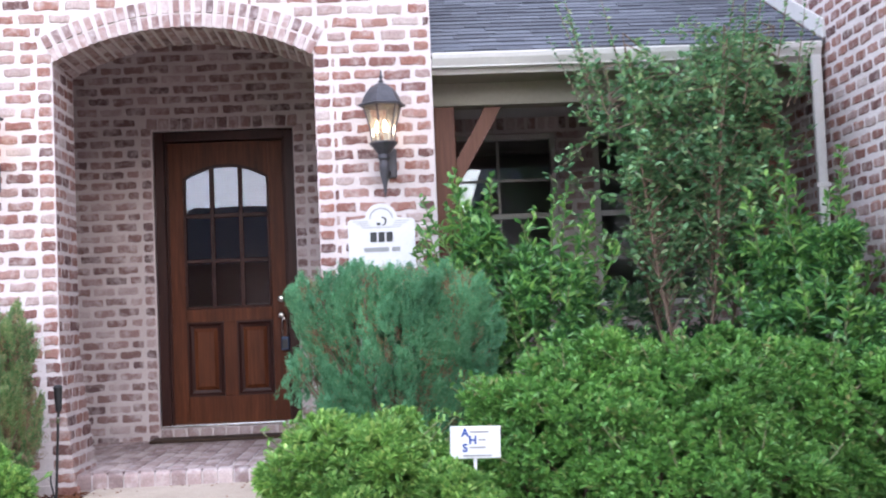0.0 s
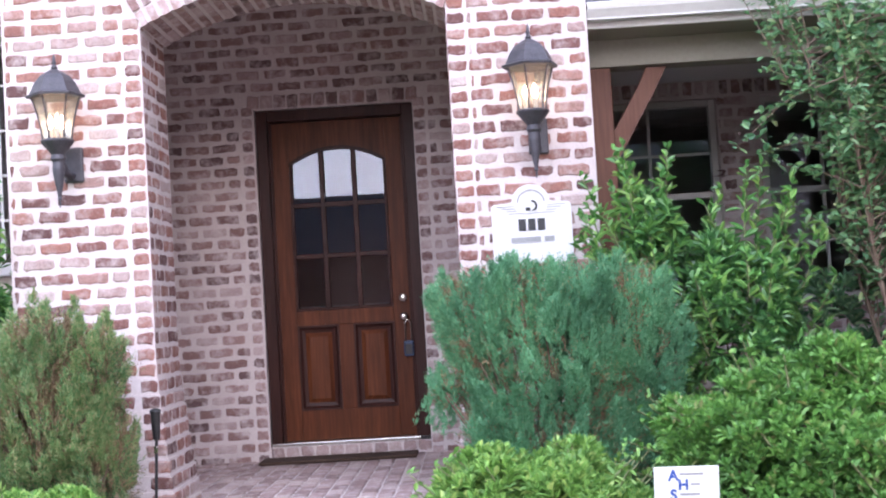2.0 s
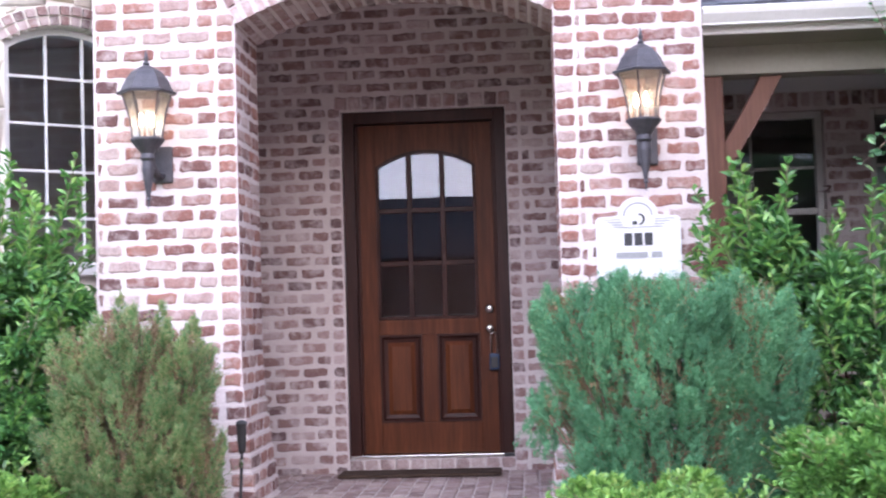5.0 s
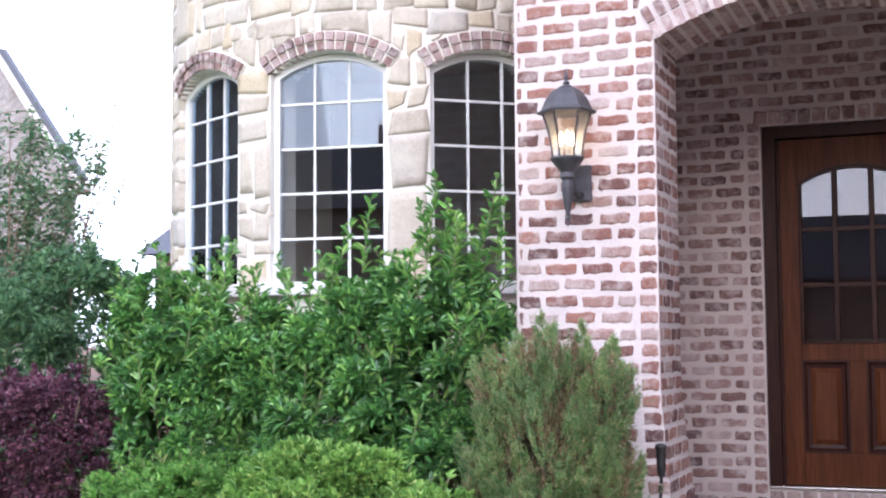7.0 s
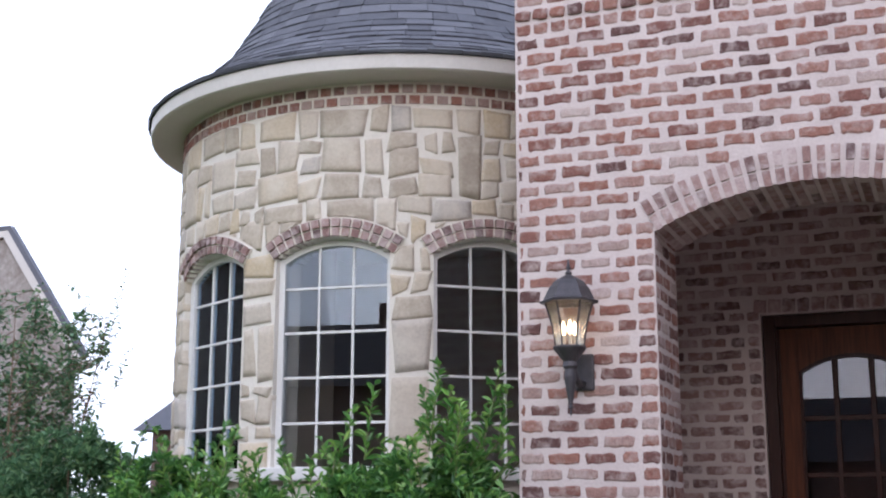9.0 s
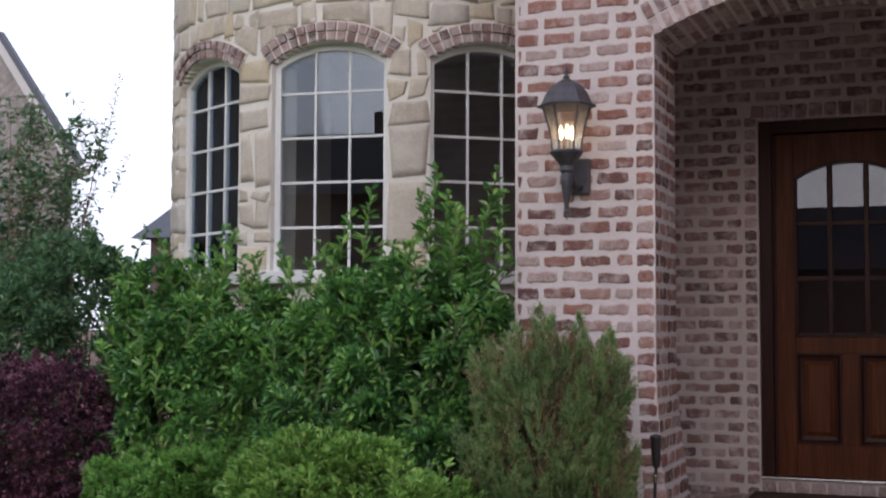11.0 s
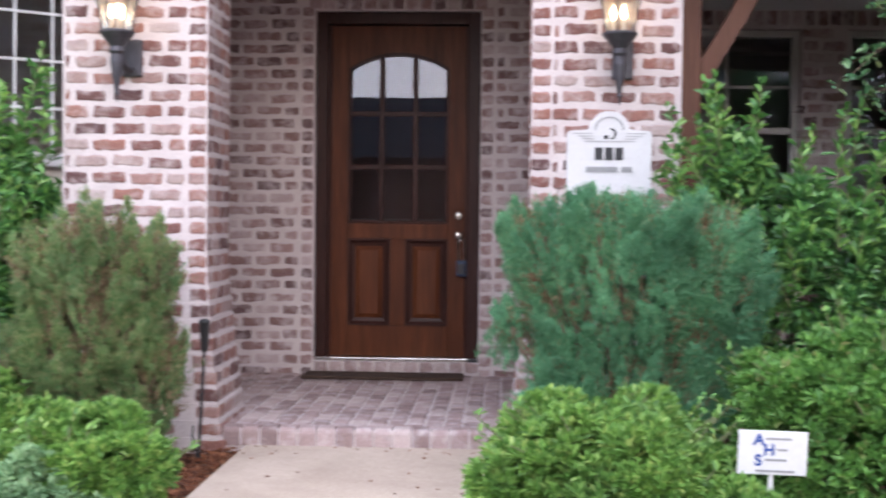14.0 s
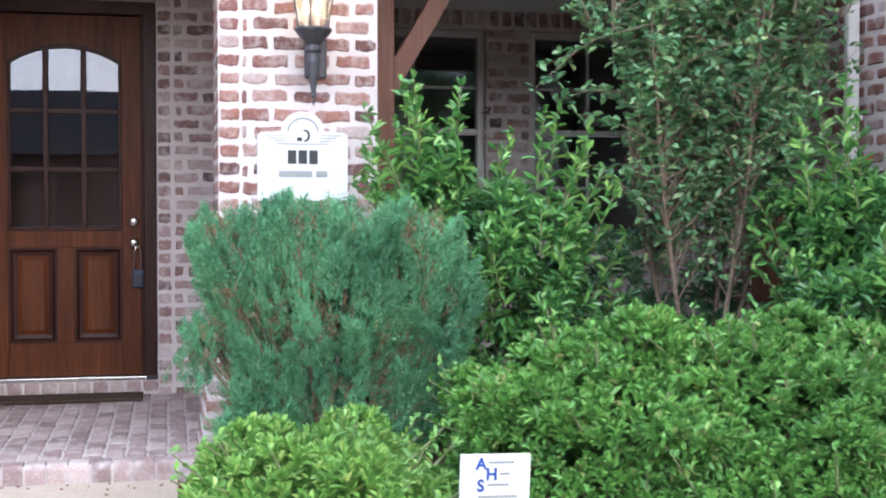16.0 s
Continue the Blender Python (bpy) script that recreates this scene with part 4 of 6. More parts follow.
def shrub(name, label, category, lumps, sprigs, material, L, W, count=9, seed=1, up=0.6, group="", shoots=(), fill=0.5, twigs=40, spread=(0.35, 1.25), sprouts=0, trim=1.0, sprout_size=1.0, reds=0, gaps=0.06, clump=0.30):
    """A leafy shrub: stems, twigs and leaves in rosettes."""
    rng = np.random.default_rng(seed)
    t = thing(name, label, category, group)
    first = lumps[0]
    gz = ground_height(first[0], first[1])
    t.location = (first[0], first[1], gz)
    lumps = [(*l[:3], l[3] * trim, l[4] * trim, l[5] * trim) for l in lumps]
    bumps = []
    P0, D0 = surface_points(lumps, 26, rng, (0.8, 0.92))
    for p in P0:
        s = rng.uniform(0.12, 0.26) * min(1.0, min(lumps[0][3:]) / 0.5)
        bumps.append((*p, s, s, s * 0.85))
    P, D = surface_points(list(lumps) + bumps, int(sprigs * 1.25), rng)
    hollow = hollows(P, rng, clump)
    P = P - D * (hollow * gaps * rng.uniform(0.6, 1.6, len(P)))[:, None]
    keep = rng.uniform(0, 1, len(P)) > 0.55 * hollow
    P, D = P[keep], D[keep]
    D = D + rng.normal(0, 0.35, D.shape)
    D[:, 2] += up
    parts = [rosettes(P, D, count, rng, L, W, spread)]
    if fill:
        Pi, Di = surface_points([(*l[:3], l[3] * 0.8, l[4] * 0.8, l[5] * 0.84) for l in lumps], int(sprigs * fill), rng, (0.7, 1.0))
        Di = Di + rng.normal(0, 0.6, Di.shape)
        parts.append(rosettes(Pi, Di, max(4, count - 3), rng, L, W, spread))
    shoots = list(shoots)
    if sprouts:
        Ps, Ds = surface_points(lumps, sprouts, rng, (0.85, 0.95))
        shoots += [(*p, rng.uniform(0.16, 0.40) * sprout_size, 0.2 * d[0]) for p, d in zip(Ps, Ds) if p[2] > 0.4 * sprout_size ** 2]
    bm, young = bmesh.new(), []
    for x, y, z, h, lean in shoots:
        n = max(4, int(h / 0.03))
        k = np.linspace(0, 1, n)
        line = np.stack([x + lean * k, y + 0.2 * lean * k, z + h * k], 1)
        rod(bm, line[:: max(1, n // 5)].tolist() + [line[-1].tolist()], 0.006, 0.002, 4)
        a = np.arange(n) * 2.4
        d = np.stack([np.cos(a), np.sin(a), np.full(n, 0.75)], 1)
        for rep in range(3):
            dd = d + rng.normal(0, 0.4, d.shape)
            young.append([line + rng.normal(0, 0.006, line.shape), dd, np.full(n, L) * rng.uniform(0.8, 1.2, n) * (1.05 - 0.4 * k), np.full(n, W)])
    leaf_mesh("foliage", *[np.concatenate([q[i] for q in parts]) for i in range(4)], material, t, rng)
    if young:
        tips = leaf_mesh("new_growth", *[np.concatenate([q[i] for q in young]) for i in range(4)], LEAF_NEW if material is LEAF_TALL else material, t, rng, label="pale green upright new growth")
        tagged(part("stemwork", bm, STEM, tips), kind="stuff")
        bm = bmesh.new()
    if reds:
        Pr, Dr = surface_points(lumps, reds, rng, (0.98, 1.04))
        leaf_mesh("red_leaves", *rosettes(Pr, Dr + np.array([0, -0.4, 0.2]), 3, rng, L * 0.7, W), RED, t, rng, label="a few old red leaves")
    base = Vector((first[0], first[1], gz - 0.02))
    for l in lumps:
        for k in range(max(3, twigs // len(lumps) // 3)):
            end = Vector((l[0] + rng.uniform(-0.6, 0.6) * l[3], l[1] + rng.uniform(-0.6, 0.6) * l[4], l[2] + rng.uniform(0.1, 0.75) * l[5]))
            foot = Vector((l[0] * 0.8 + base.x * 0.2 + rng.uniform(-0.08, 0.08), l[1] * 0.8 + base.y * 0.2 + rng.uniform(-0.08, 0.08), ground_height(l[0], l[1]) - 0.03))
            mid = foot.lerp(end, 0.5) + Vector(rng.normal(0, 0.03, 3))
            rod(bm, [foot, mid, end], 0.012, 0.004, 5)
    tagged(part("branchwork", bm, BARK, t), kind="stuff")
    return t


def conifer(name, label, lumps, count, material, seed, group="", dry=0.1, up=0.9, tall=(0.17, 0.32), fat=0.05, inner_dry=0.4):
    """A feathery conifer: upright plumes, each of many fine sprays, with brown twigs between them."""
    rng = np.random.default_rng(seed)
    t = thing(name, label, "shrub", group)
    t.location = (lumps[0][0], lumps[0][1], ground_height(lumps[0][0], lumps[0][1]))

    def sprays(P, D, length, material, nm, label="", m=26, loose=0.34):
        """Needles along each spray from P towards D."""
        n = len(P)
        k = np.tile(np.linspace(0, 1, m), n)
        i = np.repeat(np.arange(n), m)
        base = P[i] + D[i] * (k * length[i])[:, None] + rng.normal(0, 0.0055, (n * m, 3))
        d = D[i] + rng.normal(0, loose, base.shape)
        L = 0.024 * (1.1 - 0.5 * k) * rng.uniform(0.7, 1.3, len(k))
        leaf_mesh(nm, base, d, L, L * 0.27, material, t, rng, 0.1, label, rounded=False)

    C, N = surface_points(lumps, count, rng, (0.84, 1.05))
    hollow = hollows(C, rng, 0.30)
    C = C - N * (0.17 * hollow * rng.uniform(0.3, 1.2, count))[:, None]
    A = N * 0.40 + rng.normal(0, 0.14, N.shape) + np.array([0, 0, up])
    A /= np.linalg.norm(A, axis=1, keepdims=True)
    high = rng.uniform(*tall, count)
    wide = fat * rng.uniform(0.7, 1.25, count)
    per = 46
    i = np.repeat(np.arange(count), per)
    h = rng.uniform(0, 1, len(i)) ** 0.8
    off = rng.normal(0, 1, (len(i), 3))
    off -= A[i] * (off * A[i]).sum(1, keepdims=True)
    off /= np.linalg.norm(off, axis=1, keepdims=True)
    swell = np.sin(np.pi * (0.22 + 0.78 * h)) ** 0.8 * wide[i] * rng.uniform(0.5, 1.0, len(i))
    P = C[i] + A[i] * ((h - 0.6) * high[i])[:, None] + off * swell[:, None]
    D = A[i] + off * 0.24
    D /= np.linalg.norm(D, axis=1, keepdims=True)
    length = rng.uniform(0.035, 0.075, len(i)) * (1.15 - 0.3 * h)
    order = hollow + rng.normal(0, 0.25, count)
    brown = (order > np.quantile(order, 1 - dry))[i] if dry else np.zeros(len(i), bool)
    sprays(P[~brown], D[~brown], length[~brown], material, "foliage")
    thin = brown & (rng.uniform(0, 1, len(i)) < 0.5)
    sprays(P[thin] - D[thin] * 0.05, D[thin], length[thin], DRY, "dry_foliage", "dry brown inner sprays")
    Pi, Di = surface_points([(*l[:3], l[3] * 0.80, l[4] * 0.80, l[5] * 0.84) for l in lumps], count * 8, rng, (0.75, 0.95))
    Di = Di * 0.5 + rng.normal(0, 0.3, Di.shape) + np.array([0, 0, 0.7])
    Di /= np.linalg.norm(Di, axis=1, keepdims=True)
    old = rng.uniform(0, 1, len(Pi)) < inner_dry
    span = rng.uniform(0.07, 0.13, len(Pi))
    sprays(Pi[~old], Di[~old], span[~old], material, "inner_foliage", m=30)
    sprays(Pi[old], Di[old], span[old], DRY, "old_sprays", "brown sprays close to the stems", m=24)
    bm = bmesh.new()
    foot = Vector((lumps[0][0], lumps[0][1], ground_height(lumps[0][0], lumps[0][1]) - 0.03))
    for k in range(44):
        l = lumps[rng.integers(len(lumps))]
        end = Vector((l[0] + rng.uniform(-0.85, 0.85) * l[3], l[1] + rng.uniform(-0.85, 0.85) * l[4], l[2] + rng.uniform(-0.1, 0.85) * l[5]))
        start = foot + Vector((rng.uniform(-0.06, 0.06), rng.uniform(-0.06, 0.06), 0))
        rod(bm, [start, start.lerp(end, 0.5) + Vector((0, 0, -0.05)), end], 0.014, 0.004, 5)
    tagged(part("branchwork", bm, BARK, t), kind="stuff")
    return t


JUNIPER = [(a + 0.02, b, c * 0.95 - 0.005, d * 0.93, e * 0.9, f * 0.88) for a, b, c, d, e, f in [(1.32, -0.75, 0.70, 0.52, 0.42, 0.55), (1.66, -0.78, 0.78, 0.27, 0.30, 0.42), (0.98, -0.75, 0.88, 0.27, 0.30, 0.38), (1.30, -0.80, 0.28, 0.50, 0.38, 0.42), (0.75, -0.78, 0.62, 0.06, 0.07, 0.11), (0.98, -0.80, 0.30, 0.22, 0.22, 0.34), (1.32, -0.75, 1.06, 0.46, 0.34, 0.22), (0.92, -0.75, 1.06, 0.22, 0.26, 0.22), (1.70, -0.75, 1.0, 0.22, 0.28, 0.26)]]
conifer("juniper", "rounded blue-green juniper beside the entry pier", JUNIPER, 330, NEEDLE_BLUE, 3, dry=0.05, up=1.0, tall=(0.20, 0.34), fat=0.050, inner_dry=0.5)
ARBOR = [(a - 0.01, b, c * 0.95, d * 0.93, e * 0.9, f * 0.93) for a, b, c, d, e, f in [(-1.27, -0.62, 0.50, 0.43, 0.40, 0.60), (-1.25, -0.62, 0.92, 0.30, 0.28, 0.26), (-1.50, -0.66, 0.30, 0.24, 0.24, 0.42), (-1.02, -0.64, 0.36, 0.24, 0.24, 0.42), (-1.48, -0.62, 0.88, 0.22, 0.24, 0.24), (-1.02, -0.62, 0.84, 0.20, 0.24, 0.24)]]
conifer("arborvitae", "thinning olive and brown arborvitae before the brick pier", ARBOR, 210, NEEDLE_OLIVE, 8, dry=0.32, up=1.0, tall=(0.18, 0.34), fat=0.042, inner_dry=0.6)

shrub("hawthorn", "low mounded bright green shrub beside the walk", "shrub", [(1.13, -1.95, 0.0, 0.47, 0.52, 0.42), (1.30, -1.65, -0.02, 0.36, 0.42, 0.40), (1.52, -2.32, -0.17, 0.26, 0.2, 0.27)], 2900, LEAF_MOUND, 0.062, 0.021, 10, 11, spread=(0.2, 0.95), group="mounded shrubs", twigs=24, sprouts=60, sprout_size=0.36)
shrub("hawthorn", "low mounded green shrub at the lawn edge", "shrub", [(-3.42, -0.45, 0.02, 0.64, 0.48, 0.49), (-2.98, -0.3, -0.02, 0.38, 0.4, 0.42)], 3300, LEAF_HEDGE, 0.056, 0.020, 10, 12, spread=(0.2, 0.95), group="mounded shrubs", twigs=24, sprouts=60, sprout_size=0.36)
shrub("hawthorn", "rounded light green shrub in the bed", "shrub", [(-2.0, -1.42, 0.02, 0.62, 0.52, 0.54), (-1.8, -1.15, -0.02, 0.36, 0.4, 0.42)], 3500, LEAF_MOUND, 0.058, 0.021, 10, 13, spread=(0.2, 0.95), group="mounded shrubs", twigs=24, sprouts=60, sprout_size=0.36)
shrub("hawthorn", "small bright green shrub beside the mulch", "shrub", [(-1.05, -1.68, -0.10, 0.42, 0.42, 0.39), (-1.45, -1.95, -0.17, 0.36, 0.36, 0.29)], 2300, LEAF_MOUND, 0.058, 0.021, 10, 14, spread=(0.2, 0.95), group="mounded shrubs", twigs=24, sprouts=60, sprout_size=0.36)
shrub("azalea_hedge", "broad clipped green hedge filling the bed", "hedge", [(2.25, -1.55, 0.18, 0.62, 0.62, 0.54), (2.85, -1.65, 0.22, 0.66, 0.66, 0.55), (3.45, -1.55, 0.18, 0.62, 0.66, 0.54), (4.0, -1.75, 0.1, 0.34, 0.6, 0.5), (1.98, -1.72, -0.08, 0.38, 0.36, 0.38), (2.9, -2.1, -0.02, 0.72, 0.40, 0.42)],
      6400, LEAF_HEDGE, 0.060, 0.024, 9, 15, spread=(0.25, 1.05), twigs=40, sprouts=160, sprout_size=0.4)

TALL = dict(material=LEAF_TALL, L=0.092, W=0.028, count=10, sprouts=70, trim=0.86, fill=0.12, gaps=0.19, clump=0.42)
shrub("cleyera", "tall glossy green shrub under the turret windows", "shrub", [(-3.75, -0.02, 0.62, 0.58, 0.48, 0.86), (-3.95, 0.2, 0.9, 0.45, 0.4, 0.7)], 1900, seed=21, group="tall shrubs",
      shoots=[(-3.9, 0.0, 1.3, 0.42, -0.1), (-3.5, -0.1, 1.35, 0.35, 0.1)], **TALL)
shrub("cleyera", "tall loose green shrub under the turret windows", "shrub", [(-2.85, 0.0, 0.62, 0.58, 0.48, 0.86), (-2.55, 0.05, 1.0, 0.4, 0.36, 0.55), (-3.32, 0.1, 0.72, 0.42, 0.4, 0.72)], 2200, seed=22, group="tall shrubs",
      shoots=[(-2.75, -0.1, 1.35, 0.45, 0.12), (-2.5, -0.2, 1.5, 0.42, 0.05), (-2.3, -0.1, 1.45, 0.45, 0.2)], **TALL)
shrub("cleyera", "tall glossy shrub with upright shoots against the pier", "shrub", [(-2.08, -0.05, 0.80, 0.42, 0.42, 0.98), (-2.3, -0.2, 0.5, 0.4, 0.4, 0.7)], 1900, seed=23, group="tall shrubs",
      shoots=[(-2.15, -0.1, 1.55, 0.48, 0.06), (-1.85, -0.1, 1.5, 0.5, 0.12), (-1.95, -0.2, 1.4, 0.4, 0.02), (-1.75, -0.05, 1.5, 0.38, 0.04)], **TALL)
shrub("cleyera", "bright green shrub with upright shoots before the porch", "shrub", [(1.88, -0.34, 0.80, 0.33, 0.32, 0.92), (2.3, -0.42, 0.68, 0.42, 0.38, 0.82)], 1150, seed=24, reds=5, group="tall shrubs",
      shoots=[(1.8, -0.4, 1.35, 0.48, -0.04), (1.95, -0.4, 1.3, 0.5, 0.04), (2.4, -0.45, 1.2, 0.48, 0.06), (1.65, -0.4, 1.2, 0.35, -0.1)], **TALL)
# duller leaves than its group: the shade under the tree, put into colour
shrub("cleyera", "green shrub under the small tree, leaves dulled for shade", "shrub", [(2.80, -0.05, 0.45, 0.50, 0.36, 0.80), (3.40, 0.0, 0.32, 0.50, 0.34, 0.66)], 480, seed=25, group="tall shrubs", **{**TALL, "material": LEAF_FAR, "sprouts": 16})
shrub("cleyera", "large green shrub with a few red leaves by the wing wall", "shrub", [(3.85, -0.80, 0.66, 0.45, 0.45, 0.95), (3.75, -1.15, 0.45, 0.45, 0.42, 0.72)], 2000, seed=26, reds=9, group="tall shrubs",
      shoots=[(3.75, -0.85, 1.4, 0.4, 0.0), (4.05, -0.9, 1.4, 0.45, 0.05), (3.55, -0.9, 1.2, 0.4, -0.06)], **TALL)
shrub("loropetalum", "dark purple-leaved shrub at the end of the bed", "shrub", [(-4.60, -0.2, 0.42, 0.54, 0.46, 0.56), (-5.15, -0.1, 0.4, 0.5, 0.45, 0.55)], 2300, LEAF_PURPLE, 0.048, 0.030, 8, 31, up=0.3)


def tree(name, label, base, crown, seed, stems=5, twigs=260, per=30, L=0.05, W=0.028, material=LEAF_TREE, reach=0.24, sprays=0):
    """A slender many-stemmed tree: stems fork into limbs and twigs that carry the leaves."""
    rng = np.random.default_rng(seed)
    t = thing(name, label, "tree", "small trees")
    t.location = base
    bm = bmesh.new()
    c = np.array(crown[:3])
    r = np.array(crown[3:])
    tips = []
    for k in range(stems):
        a = 2 * math.pi * k / stems + rng.uniform(-0.3, 0.3)
        top = Vector(c + r * np.array([0.55 * math.cos(a), 0.55 * math.sin(a), rng.uniform(0.45, 0.95)]))
        foot = Vector(base) + Vector((0.05 * math.cos(a), 0.05 * math.sin(a), -0.03))
        mid = foot.lerp(top, 0.5) + Vector((0.05 * math.cos(a), 0.05 * math.sin(a), 0.0))
        pts = [foot, foot.lerp(mid, 0.5) - Vector((0.03 * math.cos(a), 0.03 * math.sin(a), 0)), mid, mid.lerp(top, 0.5), top]
        rod(bm, pts, 0.016, 0.003, 7)
        tips.append(pts)
    trunk = part("trunk", bm, BARK, t)
    bm = bmesh.new()
    P, D, Ls, Ws = [], [], [], []
    for k in range(twigs):
        pts = tips[rng.integers(stems)]
        s = rng.uniform(0.32, 1.0) * (len(pts) - 1)
        i = min(int(s), len(pts) - 2)
        o = pts[i].lerp(pts[i + 1], s - i)
        u = rng.normal(0, 1, 3)
        u /= np.linalg.norm(u)
        goal = Vector(c + r * u * rng.uniform(0.35, 1.0))
        d = (goal - o)
        far = min(d.length, rng.uniform(0.35, 1.0) * reach * 3)
        d.normalize()
        d.z += 0.25
        e = o + d * far
        m = o.lerp(e, 0.5) + Vector((0, 0, 0.03))
        rod(bm, [o, m, e], 0.005, 0.0015, 4)
        for q in range(per // 2 if u[2] > 0.45 else per):
            w = rng.uniform(0.25, 1.03)
            p = o.lerp(m, 2 * w) if w < 0.5 else m.lerp(e, 2 * w - 1)
            P.append(np.array(p) + rng.normal(0, 0.02, 3))
            n = rng.normal(0, 1, 3)
            n[2] = n[2] * 0.5 + 0.15
            D.append(n)
            Ls.append(L * rng.uniform(0.7, 1.25))
            Ws.append(W * rng.uniform(0.8, 1.2))
    # slender upright shoots over the crown, leaves in pairs
    for k in range(sprays):
        a = rng.uniform(0, 2 * math.pi)
        o = Vector(c + r * np.array([0.62 * math.cos(a), 0.62 * math.sin(a), rng.uniform(0.1, 0.6)]))
        e = o + Vector((0.16 * math.cos(a) + rng.normal(0, 0.05), 0.12 * math.sin(a), rng.uniform(0.35, 0.75)))
        rod(bm, [o, o.lerp(e, 0.5), e], 0.005, 0.0015, 4)
        for q in range(30):
            w = 0.1 + 0.9 * q / 29
            b = 2.4 * (q // 2) + math.pi * (q % 2)
            P.append(np.array(o.lerp(e, w)) + rng.normal(0, 0.006, 3))
            D.append(np.array([math.cos(b), math.sin(b), 0.45]))
            Ls.append(L * (1.05 - 0.5 * w))
            Ws.append(W * (1.0 - 0.4 * w))
    tagged(part("branchwork", bm, BARK, t), kind="stuff")
    leaf_mesh("crown", np.array(P), np.array(D), np.array(Ls), np.array(Ws), material, t, rng, 0.15)
    return t


tree("crape_myrtle", "slender many-stemmed crape myrtle before the porch", (3.28, -0.25, GROUND), (3.34, -0.35, 1.94, 1.10, 0.60, 0.98), 41, 5, 470, 34, 0.056, 0.036, sprays=30)
tree("crape_myrtle", "loose dark green tree beyond the turret", (-7.4, 2.8, GROUND), (-7.2, 2.8, 2.15, 1.2, 0.9, 1.3), 42, 5, 340, 19, 0.07, 0.034, LEAF_FAR, sprays=8)
shrub("photinia", "dark evergreen shrub beyond the turret", "shrub", [(-5.9, 1.6, 0.92, 0.8, 0.7, 1.12), (-6.8, 1.9, 0.75, 0.8, 0.7, 1.15)], 2600, seed=33, **{**TALL, "material": LEAF_FAR})


# ---- yard sign, path light, stake ----
def yard_sign():
    t = thing("yard_sign", "small white yard sign with blue letters on a stake", "sign")
    m = pose(1.685, -2.20, 0.015, 0, 0, 4) @ Matrix.Rotation(radians(2), 4, "Y")
    bm = boxes((-0.125, 0.125, -0.004, 0.004, 0.208, 0.366), bevel=0.003)
    for v in bm.verts:
        v.co = m @ v.co
    part("board", bm, WHITE, t)
    for ch, x, z in (("A", -0.052, 0.332), ("H", -0.014, 0.296), ("S", -0.052, 0.258)):
        letters(ch, 0.056, m @ pose(x, -0.0045, z, 90), BLUE, t)
    for z, x0, x1 in ((0.338, -0.028, 0.065), (0.299, 0.014, 0.05), (0.262, -0.028, 0.05), (0.222, -0.06, 0.08)):
        bm = boxes((x0, x1, -0.0062, -0.0042, z - 0.004, z + 0.004))
        for v in bm.verts:
            v.co = m @ v.co
        part("bar", bm, GREY_INK, t)
    bm = boxes((-0.008, 0.008, 0.0045, 0.012, -0.24, 0.30))
    for v in bm.verts:
        v.co = m @ v.co
    part("stake", bm, WHITE, t)


yard_sign()


def path_light():
    t = thing("path_light", "small black lamp stake standing in the mulch", "lamp")
    x, y = -0.79, -0.36
    part("head", lathe([(0.012, 0.43), (0.019, 0.44), (0.024, 0.50), (0.026, 0.57), (0.031, 0.575), (0.03, 0.59), (0.01, 0.60)], 14, (x, y)), BLACK, t, smooth=True)
    bm = bmesh.new()
    rod(bm, [(x - 0.03, y, GROUND - 0.04), (x - 0.015, y, 0.15), (x, y, 0.44)], 0.0085, 0.0085, 8)
    part("pole", bm, BLACK, t)
    part("ferrule", lathe([(0.012, 0.36), (0.013, 0.365), (0.013, 0.39), (0.011, 0.40)], 10, (x - 0.004, y)), CHROME, t)
    bm = bmesh.new()
    rod(bm, [(x - 0.03, y, GROUND + 0.0), (x - 0.06, y, 0.0), (x - 0.055, y, 0.05)], 0.006, 0.006, 6)
    part("cable_clip", bm, BLACK, t)
    t2 = thing("spot_light", "low black garden light half hidden by shrubs", "lamp")
    x, y = -1.62, -1.05
    part("hood", lathe([(0.03, 0.16), (0.06, 0.17), (0.065, 0.22), (0.085, 0.24), (0.08, 0.255), (0.05, 0.29), (0.01, 0.30)], 14, (x, y)), BLACK, t2, smooth=True)
    part("post", lathe([(0.02, GROUND - 0.03), (0.02, 0.16)], 8, (x, y)), BLACK, t2)


path_light()


